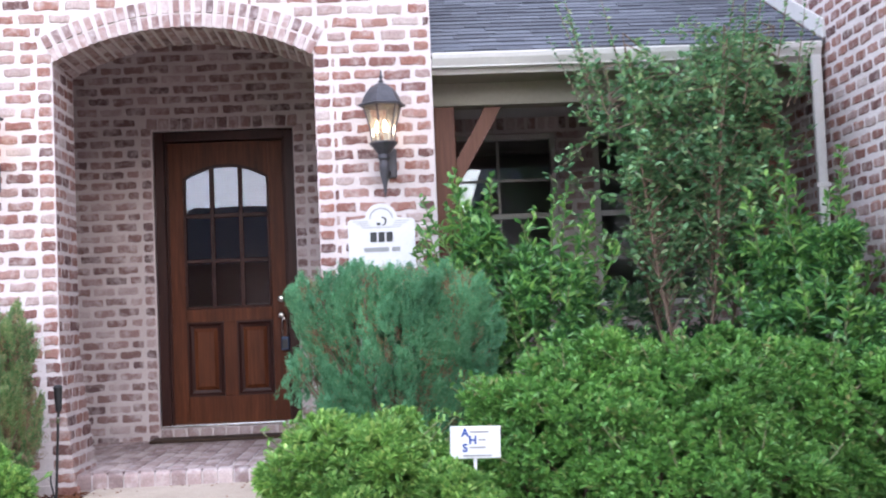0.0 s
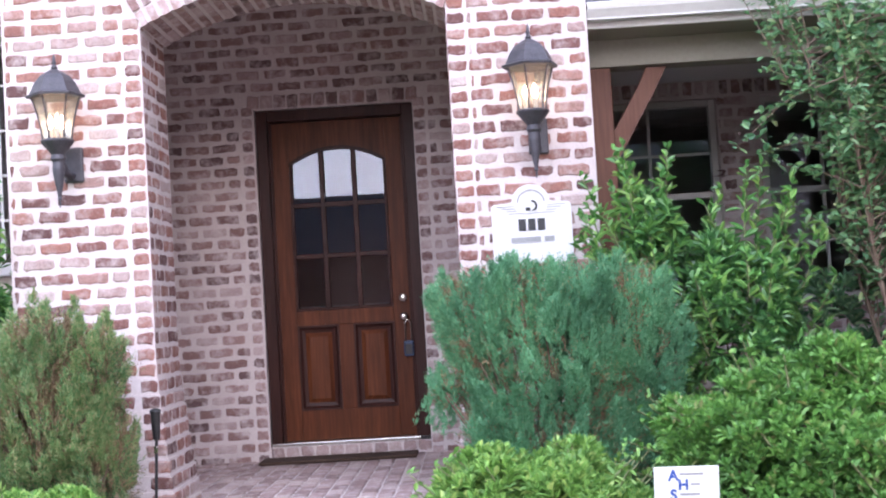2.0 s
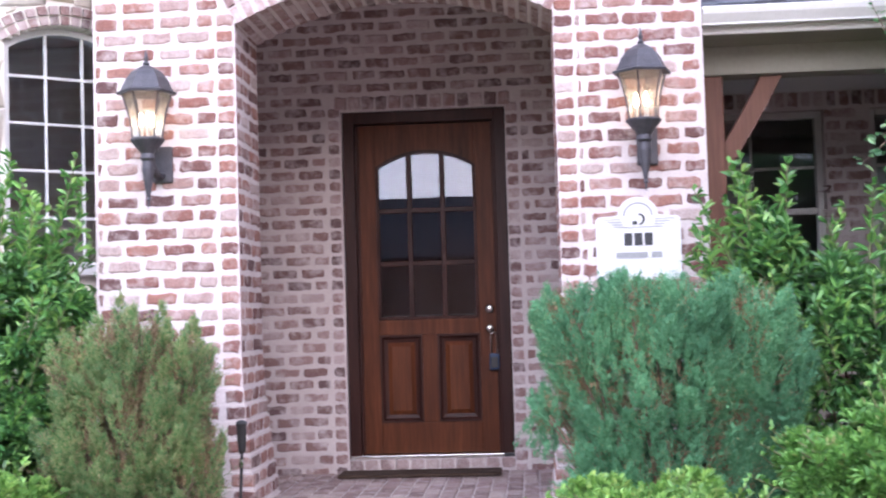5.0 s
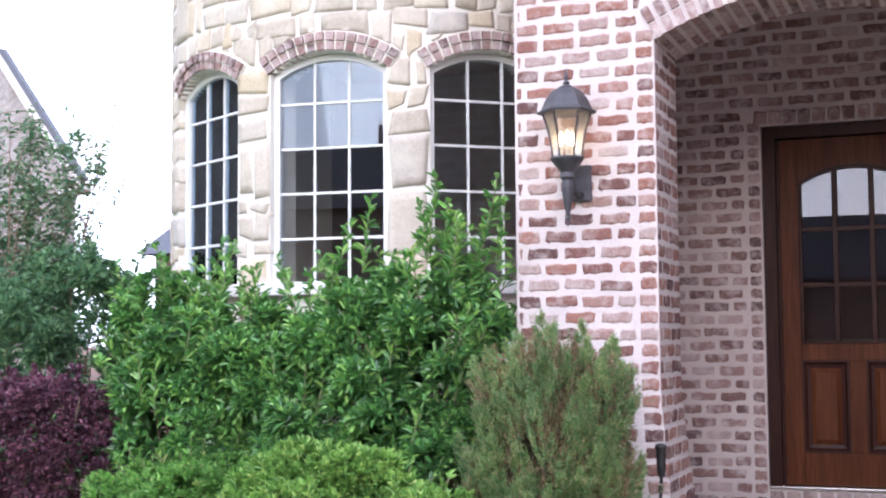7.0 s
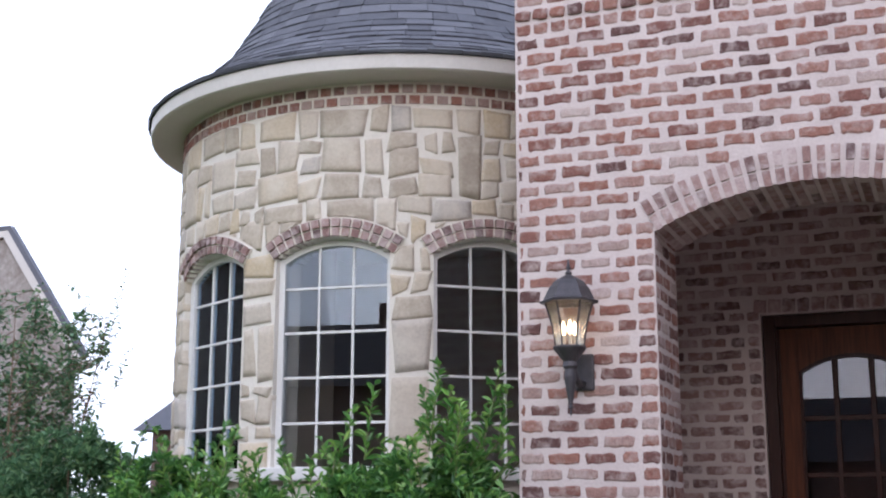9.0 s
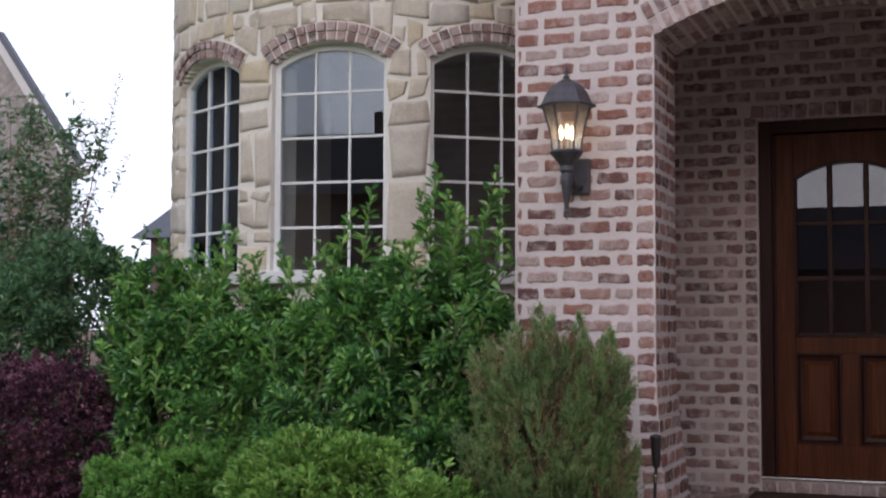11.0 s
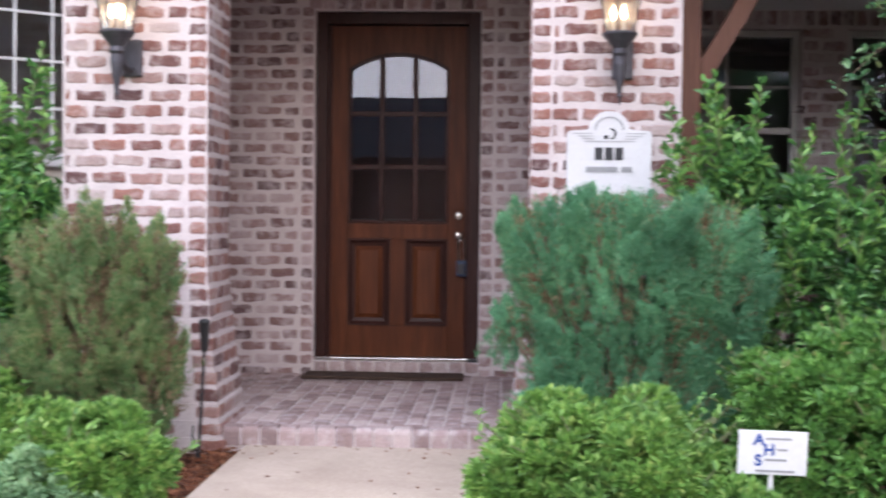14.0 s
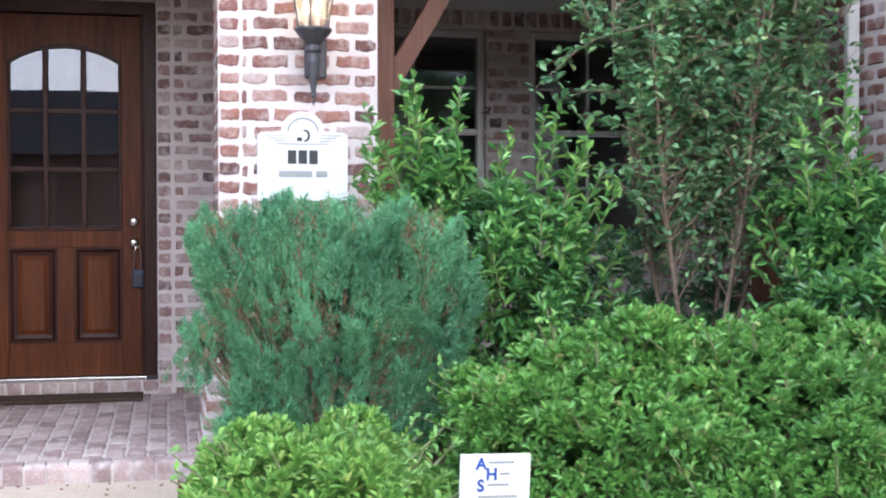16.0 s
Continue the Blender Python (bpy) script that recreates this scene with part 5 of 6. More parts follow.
# ---- mulch ----
def mulch():
    rng = np.random.default_rng(9)
    n = 9045
    x = np.concatenate([rng.uniform(-0.6, 0.6, 45), rng.uniform(-1.9, -0.6, 4000), rng.uniform(0.62, 1.2, 1500), rng.uniform(-6, -2.6, 3500)])
    y = np.concatenate([-0.1 - 2.2 * rng.uniform(0, 1, 45) ** 1.5, rng.uniform(-2.4, -0.05, 4000), rng.uniform(-1.8, -0.05, 1500), rng.uniform(-0.95, 0.4, 3500)])
    z = GROUND - 0.03 * np.maximum(0, -1.2 - y) + rng.uniform(0.0, 0.03, n)
    z[:45] = PATH_Z - 0.03 * np.maximum(0, -1.2 - y[:45]) + 0.002
    L, W = rng.uniform(0.02, 0.06, n), rng.uniform(0.006, 0.016, n)
    a, tilt = rng.uniform(0, 2 * np.pi, n), rng.normal(0, 0.3, n)
    tilt[:45] = 0
    L[:45] *= 0.32
    W[:45] *= 0.6
    d = np.stack([np.cos(a) * np.cos(tilt), np.sin(a) * np.cos(tilt), np.sin(tilt)], 1)
    s = np.stack([-np.sin(a), np.cos(a), rng.normal(0, 0.25, n)], 1)
    up = np.cross(d, s)
    c = np.stack([x, y, z], 1)
    k = np.array([(i, j, q) for i in (-0.5, 0.5) for j in (-0.5, 0.5) for q in (-0.5, 0.5)])
    v = c[:, None] + d[:, None] * (L[:, None] * k[None, :, 0])[..., None] + s[:, None] * (W[:, None] * k[None, :, 1])[..., None] + up[:, None] * (0.005 * k[:, 2])[None, :, None]
    f = np.array([(0, 1, 3, 2), (4, 6, 7, 5), (0, 4, 5, 1), (2, 3, 7, 6), (1, 5, 7, 3)])
    faces = (np.arange(n)[:, None, None] * 8 + f[None]).reshape(-1, 4)
    tagged(mesh_from("mulch", v.reshape(-1, 3).tolist(), faces.tolist(), MULCH), "reddish brown shredded bark mulch", "mulch", kind="stuff")


mulch()


# ---- neighbours and the street behind ----
HOUSE_WALL = pieces("far_brick", [(0, (0.34, 0.315, 0.295)), (1, (0.40, 0.375, 0.35))], (0.25, 0.22, 0.20), (0.42, 0.62), 0.9, 5.0, 14.0)


# the shade on the backlit house fronts is put into this dark colour
STREET_WALL = pieces("shade_toned_brick", [(0, (0.10, 0.07, 0.06)), (1, (0.16, 0.11, 0.095))], (0.2, 0.15, 0.13), (0.5, 0.8), 0.9, 2.0, 14.0)


def neighbour():
    t = thing("neighbour_house", "pale brick neighbouring house with a grey gabled roof", "house")
    y0, y1 = 14.0, 14.3
    part("wall", prism([(-24.0, -0.3), (-15.75, -0.3), (-15.75, 4.65), (-17.45, 6.95), (-22.3, 6.95), (-24.0, 4.6)], y0, y1), HOUSE_WALL, t)
    part("roof", prism([(-15.22, 4.36), (-17.30, 7.14), (-22.35, 7.14), (-24.4, 4.36), (-24.3, 4.30), (-22.3, 7.05), (-17.36, 7.05), (-15.32, 4.30)], y0 - 0.12, y0 + 0.02), SHINGLE, t)
    part("rake_board", prism([(-15.32, 4.295), (-17.36, 7.045), (-17.50, 6.95), (-15.48, 4.22)], y0 - 0.11, y0 - 0.005), TRIM, t, "pale sloping rake board")
    part("rake_board", prism([(-17.37, 7.045), (-22.3, 7.045), (-22.3, 6.90), (-17.51, 6.90)], y0 - 0.108, y0 - 0.006), TRIM, t, "pale board")
    part("eave_return", prism([(-15.30, 4.28), (-15.30, 4.16), (-15.74, 4.05), (-15.74, 4.18)], y0 - 0.25, y0 + 0.3), TRIM, t)
    for x in (-20.5, -18.2):
        w = part("window", boxes((x - 0.5, x + 0.5, y0 - 0.03, y0 - 0.002, 1.2, 3.0)), WHITE, t)
        part("pane", boxes((x - 0.42, x + 0.42, y0 - 0.04, y0 - 0.032, 1.3, 2.9)), GLASS, w)


neighbour()


def street_house(x, y, w, d, h, peak, name="street_house", label="brick house across the street with a dark roof", face=1, brick=None):
    brick = brick or STREET_WALL
    t = thing(name, label, "house", "houses of the street")
    part("wall", boxes((x - w / 2, x + w / 2, y - d / 2, y + d / 2, -0.9, h)), brick, t)
    bm = bmesh.new()
    o = 0.5
    c = [bm.verts.new(p) for p in ((x - w / 2 - o, y - d / 2 - o, h + 0.002), (x + w / 2 + o, y - d / 2 - o, h + 0.002), (x + w / 2 + o, y + d / 2 + o, h + 0.002), (x - w / 2 - o, y + d / 2 + o, h + 0.002))]
    r = [bm.verts.new(p) for p in ((x - w * 0.46, y, peak), (x + w * 0.46, y, peak))]
    for f in ((c[0], c[1], r[1], r[0]), (c[1], c[2], r[1]), (c[2], c[3], r[0], r[1]), (c[3], c[0], r[0]), (c[3], c[2], c[1], c[0])):
        bm.faces.new(f)
    roof = part("roof", bm, ROOF_FELT if face > 0 else SHINGLE, t)
    part("chimney", boxes((x + w * 0.3, x + w * 0.3 + 0.8, y - 0.5, y + 0.5, h + 0.3, peak + 0.7)), STREET_WALL, roof)
    ys = y + face * d / 2
    for k in (-0.32, -0.1, 0.3):
        win = part("window", boxes((x + k * w - 0.8, x + k * w + 0.8, *sorted((ys + face * 0.002, ys + face * 0.05)), 0.8, 2.6)), STREET_WALL, t)
        part("pane", boxes((x + k * w - 0.7, x + k * w + 0.7, *sorted((ys + face * 0.052, ys + face * 0.06)), 0.9, 2.5)), GLASS, win)
    part("door", boxes((x + 0.08 * w, x + 0.08 * w + 1.1, *sorted((ys + face * 0.002, ys + face * 0.05)), -0.4, 2.0)), DOOR_WOOD, t)


for x, w, h, peak in ((-38, 20, 5.0, 8.0), (-17, 19, 5.4, 8.3), (-0.9, 11, 3.0, 5.5), (11.6, 12, 5.4, 9.4), (29, 20, 3.2, 6.5), (51, 20, 4.0, 8.0)):
    street_house(x, -36, w, 11, h, peak)
street_house(-19.5, -2.2, 9, 11, 5.4, 8.6, label="brown brick house across the side lawn", brick=HOUSE_WALL)
street_house(-18.3, 37, 14, 12, 4.2, 8.2, label="distant house with a grey roof behind the hedge", face=-1)
tagged(part("road", boxes((-200, 200, -23, -14.5, -0.62, -0.52)), ASPHALT), "grey asphalt street", "road", kind="structure")
tagged(part("kerb", boxes((-200, 200, -14.498, -14.3, -0.62, -0.40)), CONCRETE), "concrete street kerb", "kerb", kind="structure")


# ---- brickwork, stonework and shingles ----
def block_mesh(name, length, height, rng, material, depth=0.045, rag=0.0055):
    """A worn brick seen from its face: a ragged outline, rounded corners, a chamfer and sides. The face looks to -y."""
    h, w = height / 2, length / 2
    cut = rng.uniform(0.004, 0.012, 4)
    steps = [-0.62, -0.2, 0.22, 0.6]
    out = [(-w, -h + cut[0]), (-w + cut[0], -h)] + [(w * k, -h) for k in steps] + [(w - cut[1], -h), (w, -h + cut[1])]
    out += [(w, h - cut[2]), (w - cut[2], h)] + [(-w * k, h) for k in steps] + [(-w + cut[3], h), (-w, h - cut[3])]
    out = [(x + rng.uniform(-rag, rag), z + rng.uniform(-rag, rag)) for x, z in out]
    n = len(out)
    verts = [(x, depth, z) for x, z in out] + [(x, -0.0005, z) for x, z in out]
    verts += [(x * (1 - 0.018 / length), -0.0045 + rng.uniform(-0.002, 0.001), z * (1 - 0.018 / height)) for x, z in out]
    faces = [(k, (k + 1) % n, n + (k + 1) % n, n + k) for k in range(n)] + [(n + k, n + (k + 1) % n, 2 * n + (k + 1) % n, 2 * n + k) for k in range(n)] + [tuple(range(2 * n, 3 * n))]
    me = bpy.data.meshes.new(name)
    me.from_pydata(verts, [], faces)
    me.materials.append(material)
    me.update()
    return me


class Layer:
    """Lays alike pieces on a wall: the first ones as parts of it, the rest in one mesh."""

    def __init__(self, parent, material, seed, name="brick", limit=300, rest="bricks"):
        self.parent, self.material, self.name, self.limit, self.rest = parent, material, name, limit, rest
        self.rng = np.random.default_rng(seed)
        self.sizes, self.rows = {}, []

    def mesh(self, length, height):
        key = (round(length, 2), round(height, 2))
        if key not in self.sizes:
            self.sizes[key] = [block_mesh(self.name, length, height, self.rng, self.material) for _ in range(5)]
        return self.sizes[key][self.rng.integers(5)]

    def add(self, m, length, height, rank=0.0):
        self.rows.append((rank, m, self.mesh(length, height)))

    def finish(self):
        self.rows.sort(key=lambda r: r[0])
        for _, m, me in self.rows[: self.limit]:
            ob = new(self.name, me)
            ob.parent = self.parent
            ob.matrix_basis = m
        verts, faces = [], []
        for _, m, me in self.rows[self.limit :]:
            k = len(verts)
            verts += [tuple(m @ v.co) for v in me.vertices]
            faces += [tuple(k + i for i in p.vertices) for p in me.polygons]
        if verts:
            mesh_from(self.rest, verts, faces, self.material, self.parent, kind="stuff")


def lay(layer, place, z0, z1, spans, phase=0.0, course=COURSE, closers=None, rank=lambda u, z: 0.0):
    """Running bond: place(u, z) gives the pose of a brick with its middle there; spans(z) the stretches of u to fill."""
    rng = layer.rng
    n = int(round((z1 - z0) / course))
    for i in range(n):
        z = z0 + (i + 0.5) * course
        for a, b in spans(z):
            if b - a < 0.04:
                continue
            u = a - (LENGTH / 2 if i % 2 else 0.0) - phase % LENGTH
            while u < b - 0.02:
                lo, hi = max(u, a), min(u + LENGTH, b)
                if hi - lo > 0.03:
                    length = hi - lo - JOINT
                    if rng.random() < 0.995:
                        wob = pose(rng.normal(0, 0.0015), 0, rng.normal(0, 0.003), 0, rng.normal(0, 0.9), 0)
                        layer.add(place((lo + hi) / 2, z) @ wob @ pose(0, rng.uniform(-0.0015, 0.002), 0), length + 0.004 - rng.uniform(0, 0.016), course - JOINT - rng.uniform(-0.003, 0.009), rank((lo + hi) / 2, z))
                u += LENGTH


FLARE_TOP = 0.86


def flare(z):
    return 0.0 if z > FLARE_TOP else 0.115 * ((FLARE_TOP - z) / 1.0) ** 1.25


Z_FRONT = -0.146
for pier, side, seed in ((pier_left, -1, 51), (pier_right, 1, 52)):
    lay_p = Layer(pier, BRICK, seed)
    inner, outer = side * ARCH_HALF, side * ENTRY_HALF
    lo, hi = min(inner, outer), max(inner, outer)

    def front(u, z):
        return pose(u, -flare(z), z)

    def spans(z, lo=lo, hi=hi, side=side):
        # a header column runs up beside the opening
        return ([(lo, hi - 0.103)] if side < 0 else [(lo + 0.103, hi)])

    lay(lay_p, front, Z_FRONT, Z_FRONT + 33 * COURSE, spans, 0.05)
    for i in range(33):
        z = Z_FRONT + (i + 0.5) * COURSE
        f = flare(z)
        for k in range(1):
            u = inner + side * (0.0525 + 0.102 * k) - side * f * (1 - k * 0.5)
            lay_p.add(pose(u, -f, z), 0.086 + (f * 0.5 if k == 0 else 0), COURSE - JOINT)
        # the face towards the opening
        for k in range(3):
            y0, y1 = ((0.0, 0.19), (0.19, 0.38), (0.38, DEPTH)) [k] if i % 2 else ((0.0, 0.10), (0.10, 0.30), (0.30, DEPTH))[k]
            if k == 0:
                y0 -= f
            m = pose(inner - side * f, (y0 + y1) / 2, z, 0, 0, 90 if side < 0 else -90)
            lay_p.add(m, y1 - y0 - JOINT, COURSE - JOINT)
        if f > 0.002:
            # the mortar bed of a flared course
            x0, x1 = sorted((inner - side * f, outer))
            part("bed", boxes((x0, x1, -f, DEPTH - 0.001, z - COURSE / 2, z + COURSE / 2 - 0.0005)), MORTAR, pier)
    lay_p.finish()

# the wall over the arch
R_IN = (ARCH_HALF ** 2 + RISE ** 2) / (2 * RISE)
ARCH_Z = SPRING + RISE - R_IN
R_OUT = R_IN + 0.178
A_END = math.asin(ARCH_HALF / R_IN)


def over_arch(z):
    end_z = ARCH_Z + R_OUT * math.cos(A_END)
    if z < end_z:
        half = ARCH_HALF + (R_OUT * math.sin(A_END) - ARCH_HALF) * max(0.0, (z - SPRING) / (end_z - SPRING)) + 0.02
    elif z < ARCH_Z + R_OUT + 0.03:
        half = math.sqrt(max(0.0, (R_OUT + 0.03) ** 2 - (z - ARCH_Z) ** 2))
    else:
        return [(-ENTRY_HALF, ENTRY_HALF)]
    return [(-ENTRY_HALF, -half), (half, ENTRY_HALF)]


top = Layer(wall_front, BRICK, 53, limit=300)
Z_TOP = Z_FRONT + 33 * COURSE
lay(top, lambda u, z: pose(u, 0, z), Z_TOP, Z_TOP + 13 * COURSE, over_arch, 0.05, rank=lambda u, z: abs(z - 3.2))
for row in range(2):
    z = Z_TOP + (13.5 + row) * COURSE
    for k in range(int(2 * ENTRY_HALF / 0.105)):
        top.add(pose(-ENTRY_HALF + 0.0525 + 0.105 * k, -0.012 if row else 0.0, z), 0.088, COURSE - JOINT, 9)
lay(top, lambda u, z: pose(u, 0, z), Z_TOP + 15 * COURSE, ENTRY_TOP, lambda z: [(-ENTRY_HALF, ENTRY_HALF)], 0.02, rank=lambda u, z: 10)
top.finish()


def wedge(r0, r1, a0, a1, y0, y1, cx=0.0, cz=ARCH_Z):
    pts = [(cx + r * math.sin(a), cz + r * math.cos(a)) for r, a in ((r0, a0), (r1, a0), (r1, a1), (r0, a1))]
    verts = [(x, y, z) for y in (y0, y1) for x, z in pts]
    faces = [(0, 1, 2, 3), (7, 6, 5, 4), (0, 4, 5, 1), (1, 5, 6, 2), (2, 6, 7, 3), (3, 7, 4, 0)]
    return verts, faces


n_ring = 26
rng_a = np.random.default_rng(77)
for ring, (r0, r1) in enumerate(((R_IN - 0.008, R_IN + 0.078), (R_IN + 0.094, R_OUT))):
    for k in range(n_ring):
        a = -A_END + 2 * A_END * k / n_ring
        g = rng_a.uniform(0.0062, 0.0088)
        for y0, y1 in (((-0.010, 0.10),) if ring else ((-0.012, 0.10), (0.114, 0.31), (0.324, DEPTH - 0.005))):
            j = rng_a.uniform(-0.004, 0.004)
            v, f = wedge(r0 + j * 0.4, r1, a + g, a + 2 * A_END / n_ring - g, y0 + j, y1)
            mesh_from("voussoir", v, f, GREY_BRICK, wall_front)

# the wall round the door
back = Layer(wall_door, GREY_BRICK, 54, limit=300)


def round_door(z):
    w = ENTRY_HALF - 0.305
    if z < 2.70:
        return [(-w, D_CX - D_HALF - 0.10), (D_CX + D_HALF + 0.10, w)]
    return [(-w, w)]


Z_BACK = -0.13
lay(back, lambda u, z: pose(u, BACK, z), Z_BACK + COURSE * 1, Z_BACK + 43 * COURSE, round_door, 0.02, rank=lambda u, z: abs(u))
for i in range(1, 31):
    z = Z_BACK + (i + 0.5) * COURSE
    for s in (-1, 1):
        back.add(pose(D_CX + s * (D_HALF + 0.05), BACK, z), 0.084, COURSE - JOINT, 0)
for k in range(13):
    back.add(pose(D_CX - D_HALF - 0.002 + 0.0985 * (k + 0.0) + 0.002, BACK - 0.006, D_TOP + 0.055), 0.082, 0.094, 0)
back.finish()
sill_row = Layer(porch_base, PAVER, 55, "brick")
tagged(part("sill_bed", boxes((D_CX - D_HALF + 0.002, D_CX + D_HALF - 0.002, BACK + 0.0, BACK + 0.3, -0.01, 0.086)), MORTAR, porch_base))
for k in range(11):
    sill_row.add(pose(D_CX - D_HALF + 0.055 + 0.108 * k, BACK - 0.002, 0.047), 0.09, 0.072)
# paving: long sides run towards the door, a rowlock edge at the front
for i in range(26):
    x = -1.29 + 0.103 * i
    y = PORCH_FRONT + 0.115 - (0.1 if i % 2 else 0.0)
    while y < BACK - 0.02:
        lo, hi = max(y, PORCH_FRONT + 0.115), min(y + LENGTH, BACK - 0.004)
        ok = abs(x) < ARCH_HALF - 0.05 or lo > DEPTH
        if hi - lo > 0.05 and ok:
            sill_row.add(pose(x, (lo + hi) / 2, -0.008, -90, 0, 90), hi - lo - 0.012, 0.09, -0.0)
        y += LENGTH
sill_row.limit = 300
sill_row.rows = [(abs(r[1].translation.x), *r[1:]) for r in sill_row.rows]
sill_row.finish()
for k in range(17):
    x0 = -ARCH_HALF + 0.006 + 0.1015 * k
    bm = box(bmesh.new(), x0, x0 + 0.089, PORCH_FRONT, PORCH_FRONT + 0.105, PATH_Z - 0.005, 0.001)
    es = [e for e in bm.edges if all(v.co.y < PORCH_FRONT + 0.01 for v in e.verts) and all(v.co.z > -0.01 for v in e.verts)]
    bmesh.ops.bevel(bm, geom=es, offset=0.03, segments=3, affect="EDGES", profile=0.5)
    part("edge_brick", bm, PAVER, porch_base)

# porch back wall and wing wall
pw = Layer(wall_porch, GREY_BRICK, 56, limit=300)


def porch_spans(z):
    if PW_SILL < z < PW_TOP + 0.02:
        return [(PX0, W1[0]), (W1[1], W2[0]), (W2[1], PX1)]
    return [(PX0, PX1)]


wl = Layer(wall_left, BRICK, 58, limit=100)
lay(wl, lambda u, z: pose(-ENTRY_HALF, u, z, 0, 0, -90), Z_FRONT, Z_FRONT + 54 * COURSE, lambda z: [(0.0, 3.0)], 0.0, rank=lambda u, z: u)
wl.finish()
lay(pw, lambda u, z: pose(u, BACK, z), 0.0, PW_TOP + 0.02, porch_spans, 0.07)
for k in range(int((PX1 - PX0) / 0.089)):
    pw.add(pose(PX0 + 0.045 + 0.089 * k, BACK, PW_TOP + 0.075), 0.064, 0.10)
pw.finish()
ww = Layer(wall_wing, BRICK, 57, limit=300)
lay(ww, lambda u, z: pose(WING_X, u, z, 0, 0, -90), Z_FRONT, Z_FRONT + 52 * COURSE, lambda z: [(-3.0, 2.3 if z < 2.6 else 4.4)], 0.03, rank=lambda u, z: abs(u + 0.5) + abs(z - 2.2))
ww.finish()


# ---- turret stones ----
def on_turret(off, z, r):
    return polar(off / T_OUT, r, z)


def stone_blocks():
    rng = np.random.default_rng(61)
    mids = [w * T_OUT for w in T_WINDOWS]
    s0, s1 = radians(-95) * T_OUT, radians(80) * T_OUT

    ring_r = (0.45 ** 2 + W_RISE ** 2) / (2 * W_RISE)
    ring_z = W_SPRING + W_RISE - ring_r
    split = W_SPRING + 0.07

    def nearest(s):
        return min(abs(s - m) for m in mids)

    # bands of stones; within a band each column is cut at its own heights
    z = GROUND - 0.05
    blocks = []
    while z < T_BAND - 0.08:
        h = rng.uniform(0.30, 0.44)
        if T_BAND - (z + h) < 0.16:
            h = T_BAND - z
        if z < split and z + h > split - 0.14:
            h = split - z
        cuts = [s0, s1]
        if z + h > W_SILL - 0.02 and z < split - 0.01:
            cuts = sorted([s0, s1] + [m + d for m in mids for d in (-W_HALF, W_HALF)])
        for a, b in zip(cuts[::2], cuts[1::2]):
            s = a
            while s < b - 0.01:
                w = rng.uniform(0.13, 0.20) if rng.random() < 0.35 else rng.uniform(0.20, 0.40)
                if b - (s + w) < 0.13:
                    w = b - s if b - s < 0.42 else (b - s) * rng.uniform(0.4, 0.6)
                kind = rng.random()
                if h > 0.40 and kind < 0.3:
                    levels = [0, rng.uniform(0.25, 0.4), rng.uniform(0.6, 0.75), 1]
                elif h > 0.26 and kind < 0.72:
                    levels = [0, rng.uniform(0.32, 0.68), 1]
                else:
                    levels = [0, 1]
                for lo, hi in zip(levels, levels[1:]):
                    za, zb = z + h * lo, z + h * hi
                    if w > 0.24 and rng.random() < 0.3:
                        q = s + w * rng.uniform(0.4, 0.6)
                        blocks += [(s, q, za, zb), (q, s + w, za, zb)]
                    else:
                        blocks.append((s, s + w, za, zb))
                s += w
        z += h
    laid = []
    for p, q, z2, z3 in blocks:
        g = rng.uniform(0.008, 0.016)
        n = 6
        rough = rng.uniform(0.004, 0.011)
        verts, faces = [], []
        seed = rng.uniform(0, 50)
        cor = rng.uniform(-0.027, 0.027, (2, 2, 2))
        low_all = True
        for i in range(n + 1):
            for j in range(n + 1):
                u, v = i / n, j / n
                du = sum(cor[x, y, 0] * (u if x else 1 - u) * (v if y else 1 - v) for x in (0, 1) for y in (0, 1))
                dv = sum(cor[x, y, 1] * (u if x else 1 - u) * (v if y else 1 - v) for x in (0, 1) for y in (0, 1))
                s, z = p + g + (q - p - 2 * g) * u + du, z2 + g + (z3 - z2 - 2 * g) * v + dv
                off = nearest(s)
                if z2 < split - 0.01:
                    if 0.45 < off < 0.56 and z3 > W_SPRING:
                        z = min(z, W_SPRING + (off - 0.45) * 1.4 - 0.01)
                elif off < 0.57:
                    z = max(z, ring_z + math.sqrt((ring_r + 0.146) ** 2 - off * off))
                    if z <= z3:
                        low_all = False
                else:
                    low_all = False
                if z2 < split - 0.01:
                    low_all = False
                edge = min(u, 1 - u, v, 1 - v)
                out = rough * (0.4 if edge == 0 else (0.92 if edge < 0.2 else 1.0)) + (0.007 if edge else 0.003) * noise.noise((s * 13 + seed, z * 13, seed))
                warp = 0.075 * noise.noise((s * 1.3, z * 1.1, 3.0)) * min(1.0, max(0.0, (T_BAND - z) / 0.35)) * min(1.0, max(0.0, abs(z - split) / 0.2))
                verts.append(on_turret(s, z + warp if z2 > split + 0.2 or z2 < split - 0.3 else z, T_OUT - 0.004 + out))
        if low_all:
            continue
        zz = [v[2] for v in verts]
        if max(zz) - min(zz) < 0.05:
            continue
        k = len(verts)
        ring = [i * (n + 1) for i in range(n + 1)] + [n * (n + 1) + j for j in range(1, n + 1)] + [i * (n + 1) + n for i in range(n - 1, -1, -1)] + [j for j in range(n - 1, 0, -1)]
        for i in ring:
            x, y, zz = verts[i]
            d = Vector((TURRET[0] - x, TURRET[1] - y, 0)).normalized()
            verts.append((x + d.x * 0.05, y + d.y * 0.05, zz))
        faces = [(i * (n + 1) + j, (i + 1) * (n + 1) + j, (i + 1) * (n + 1) + j + 1, i * (n + 1) + j + 1) for i in range(n) for j in range(n)]
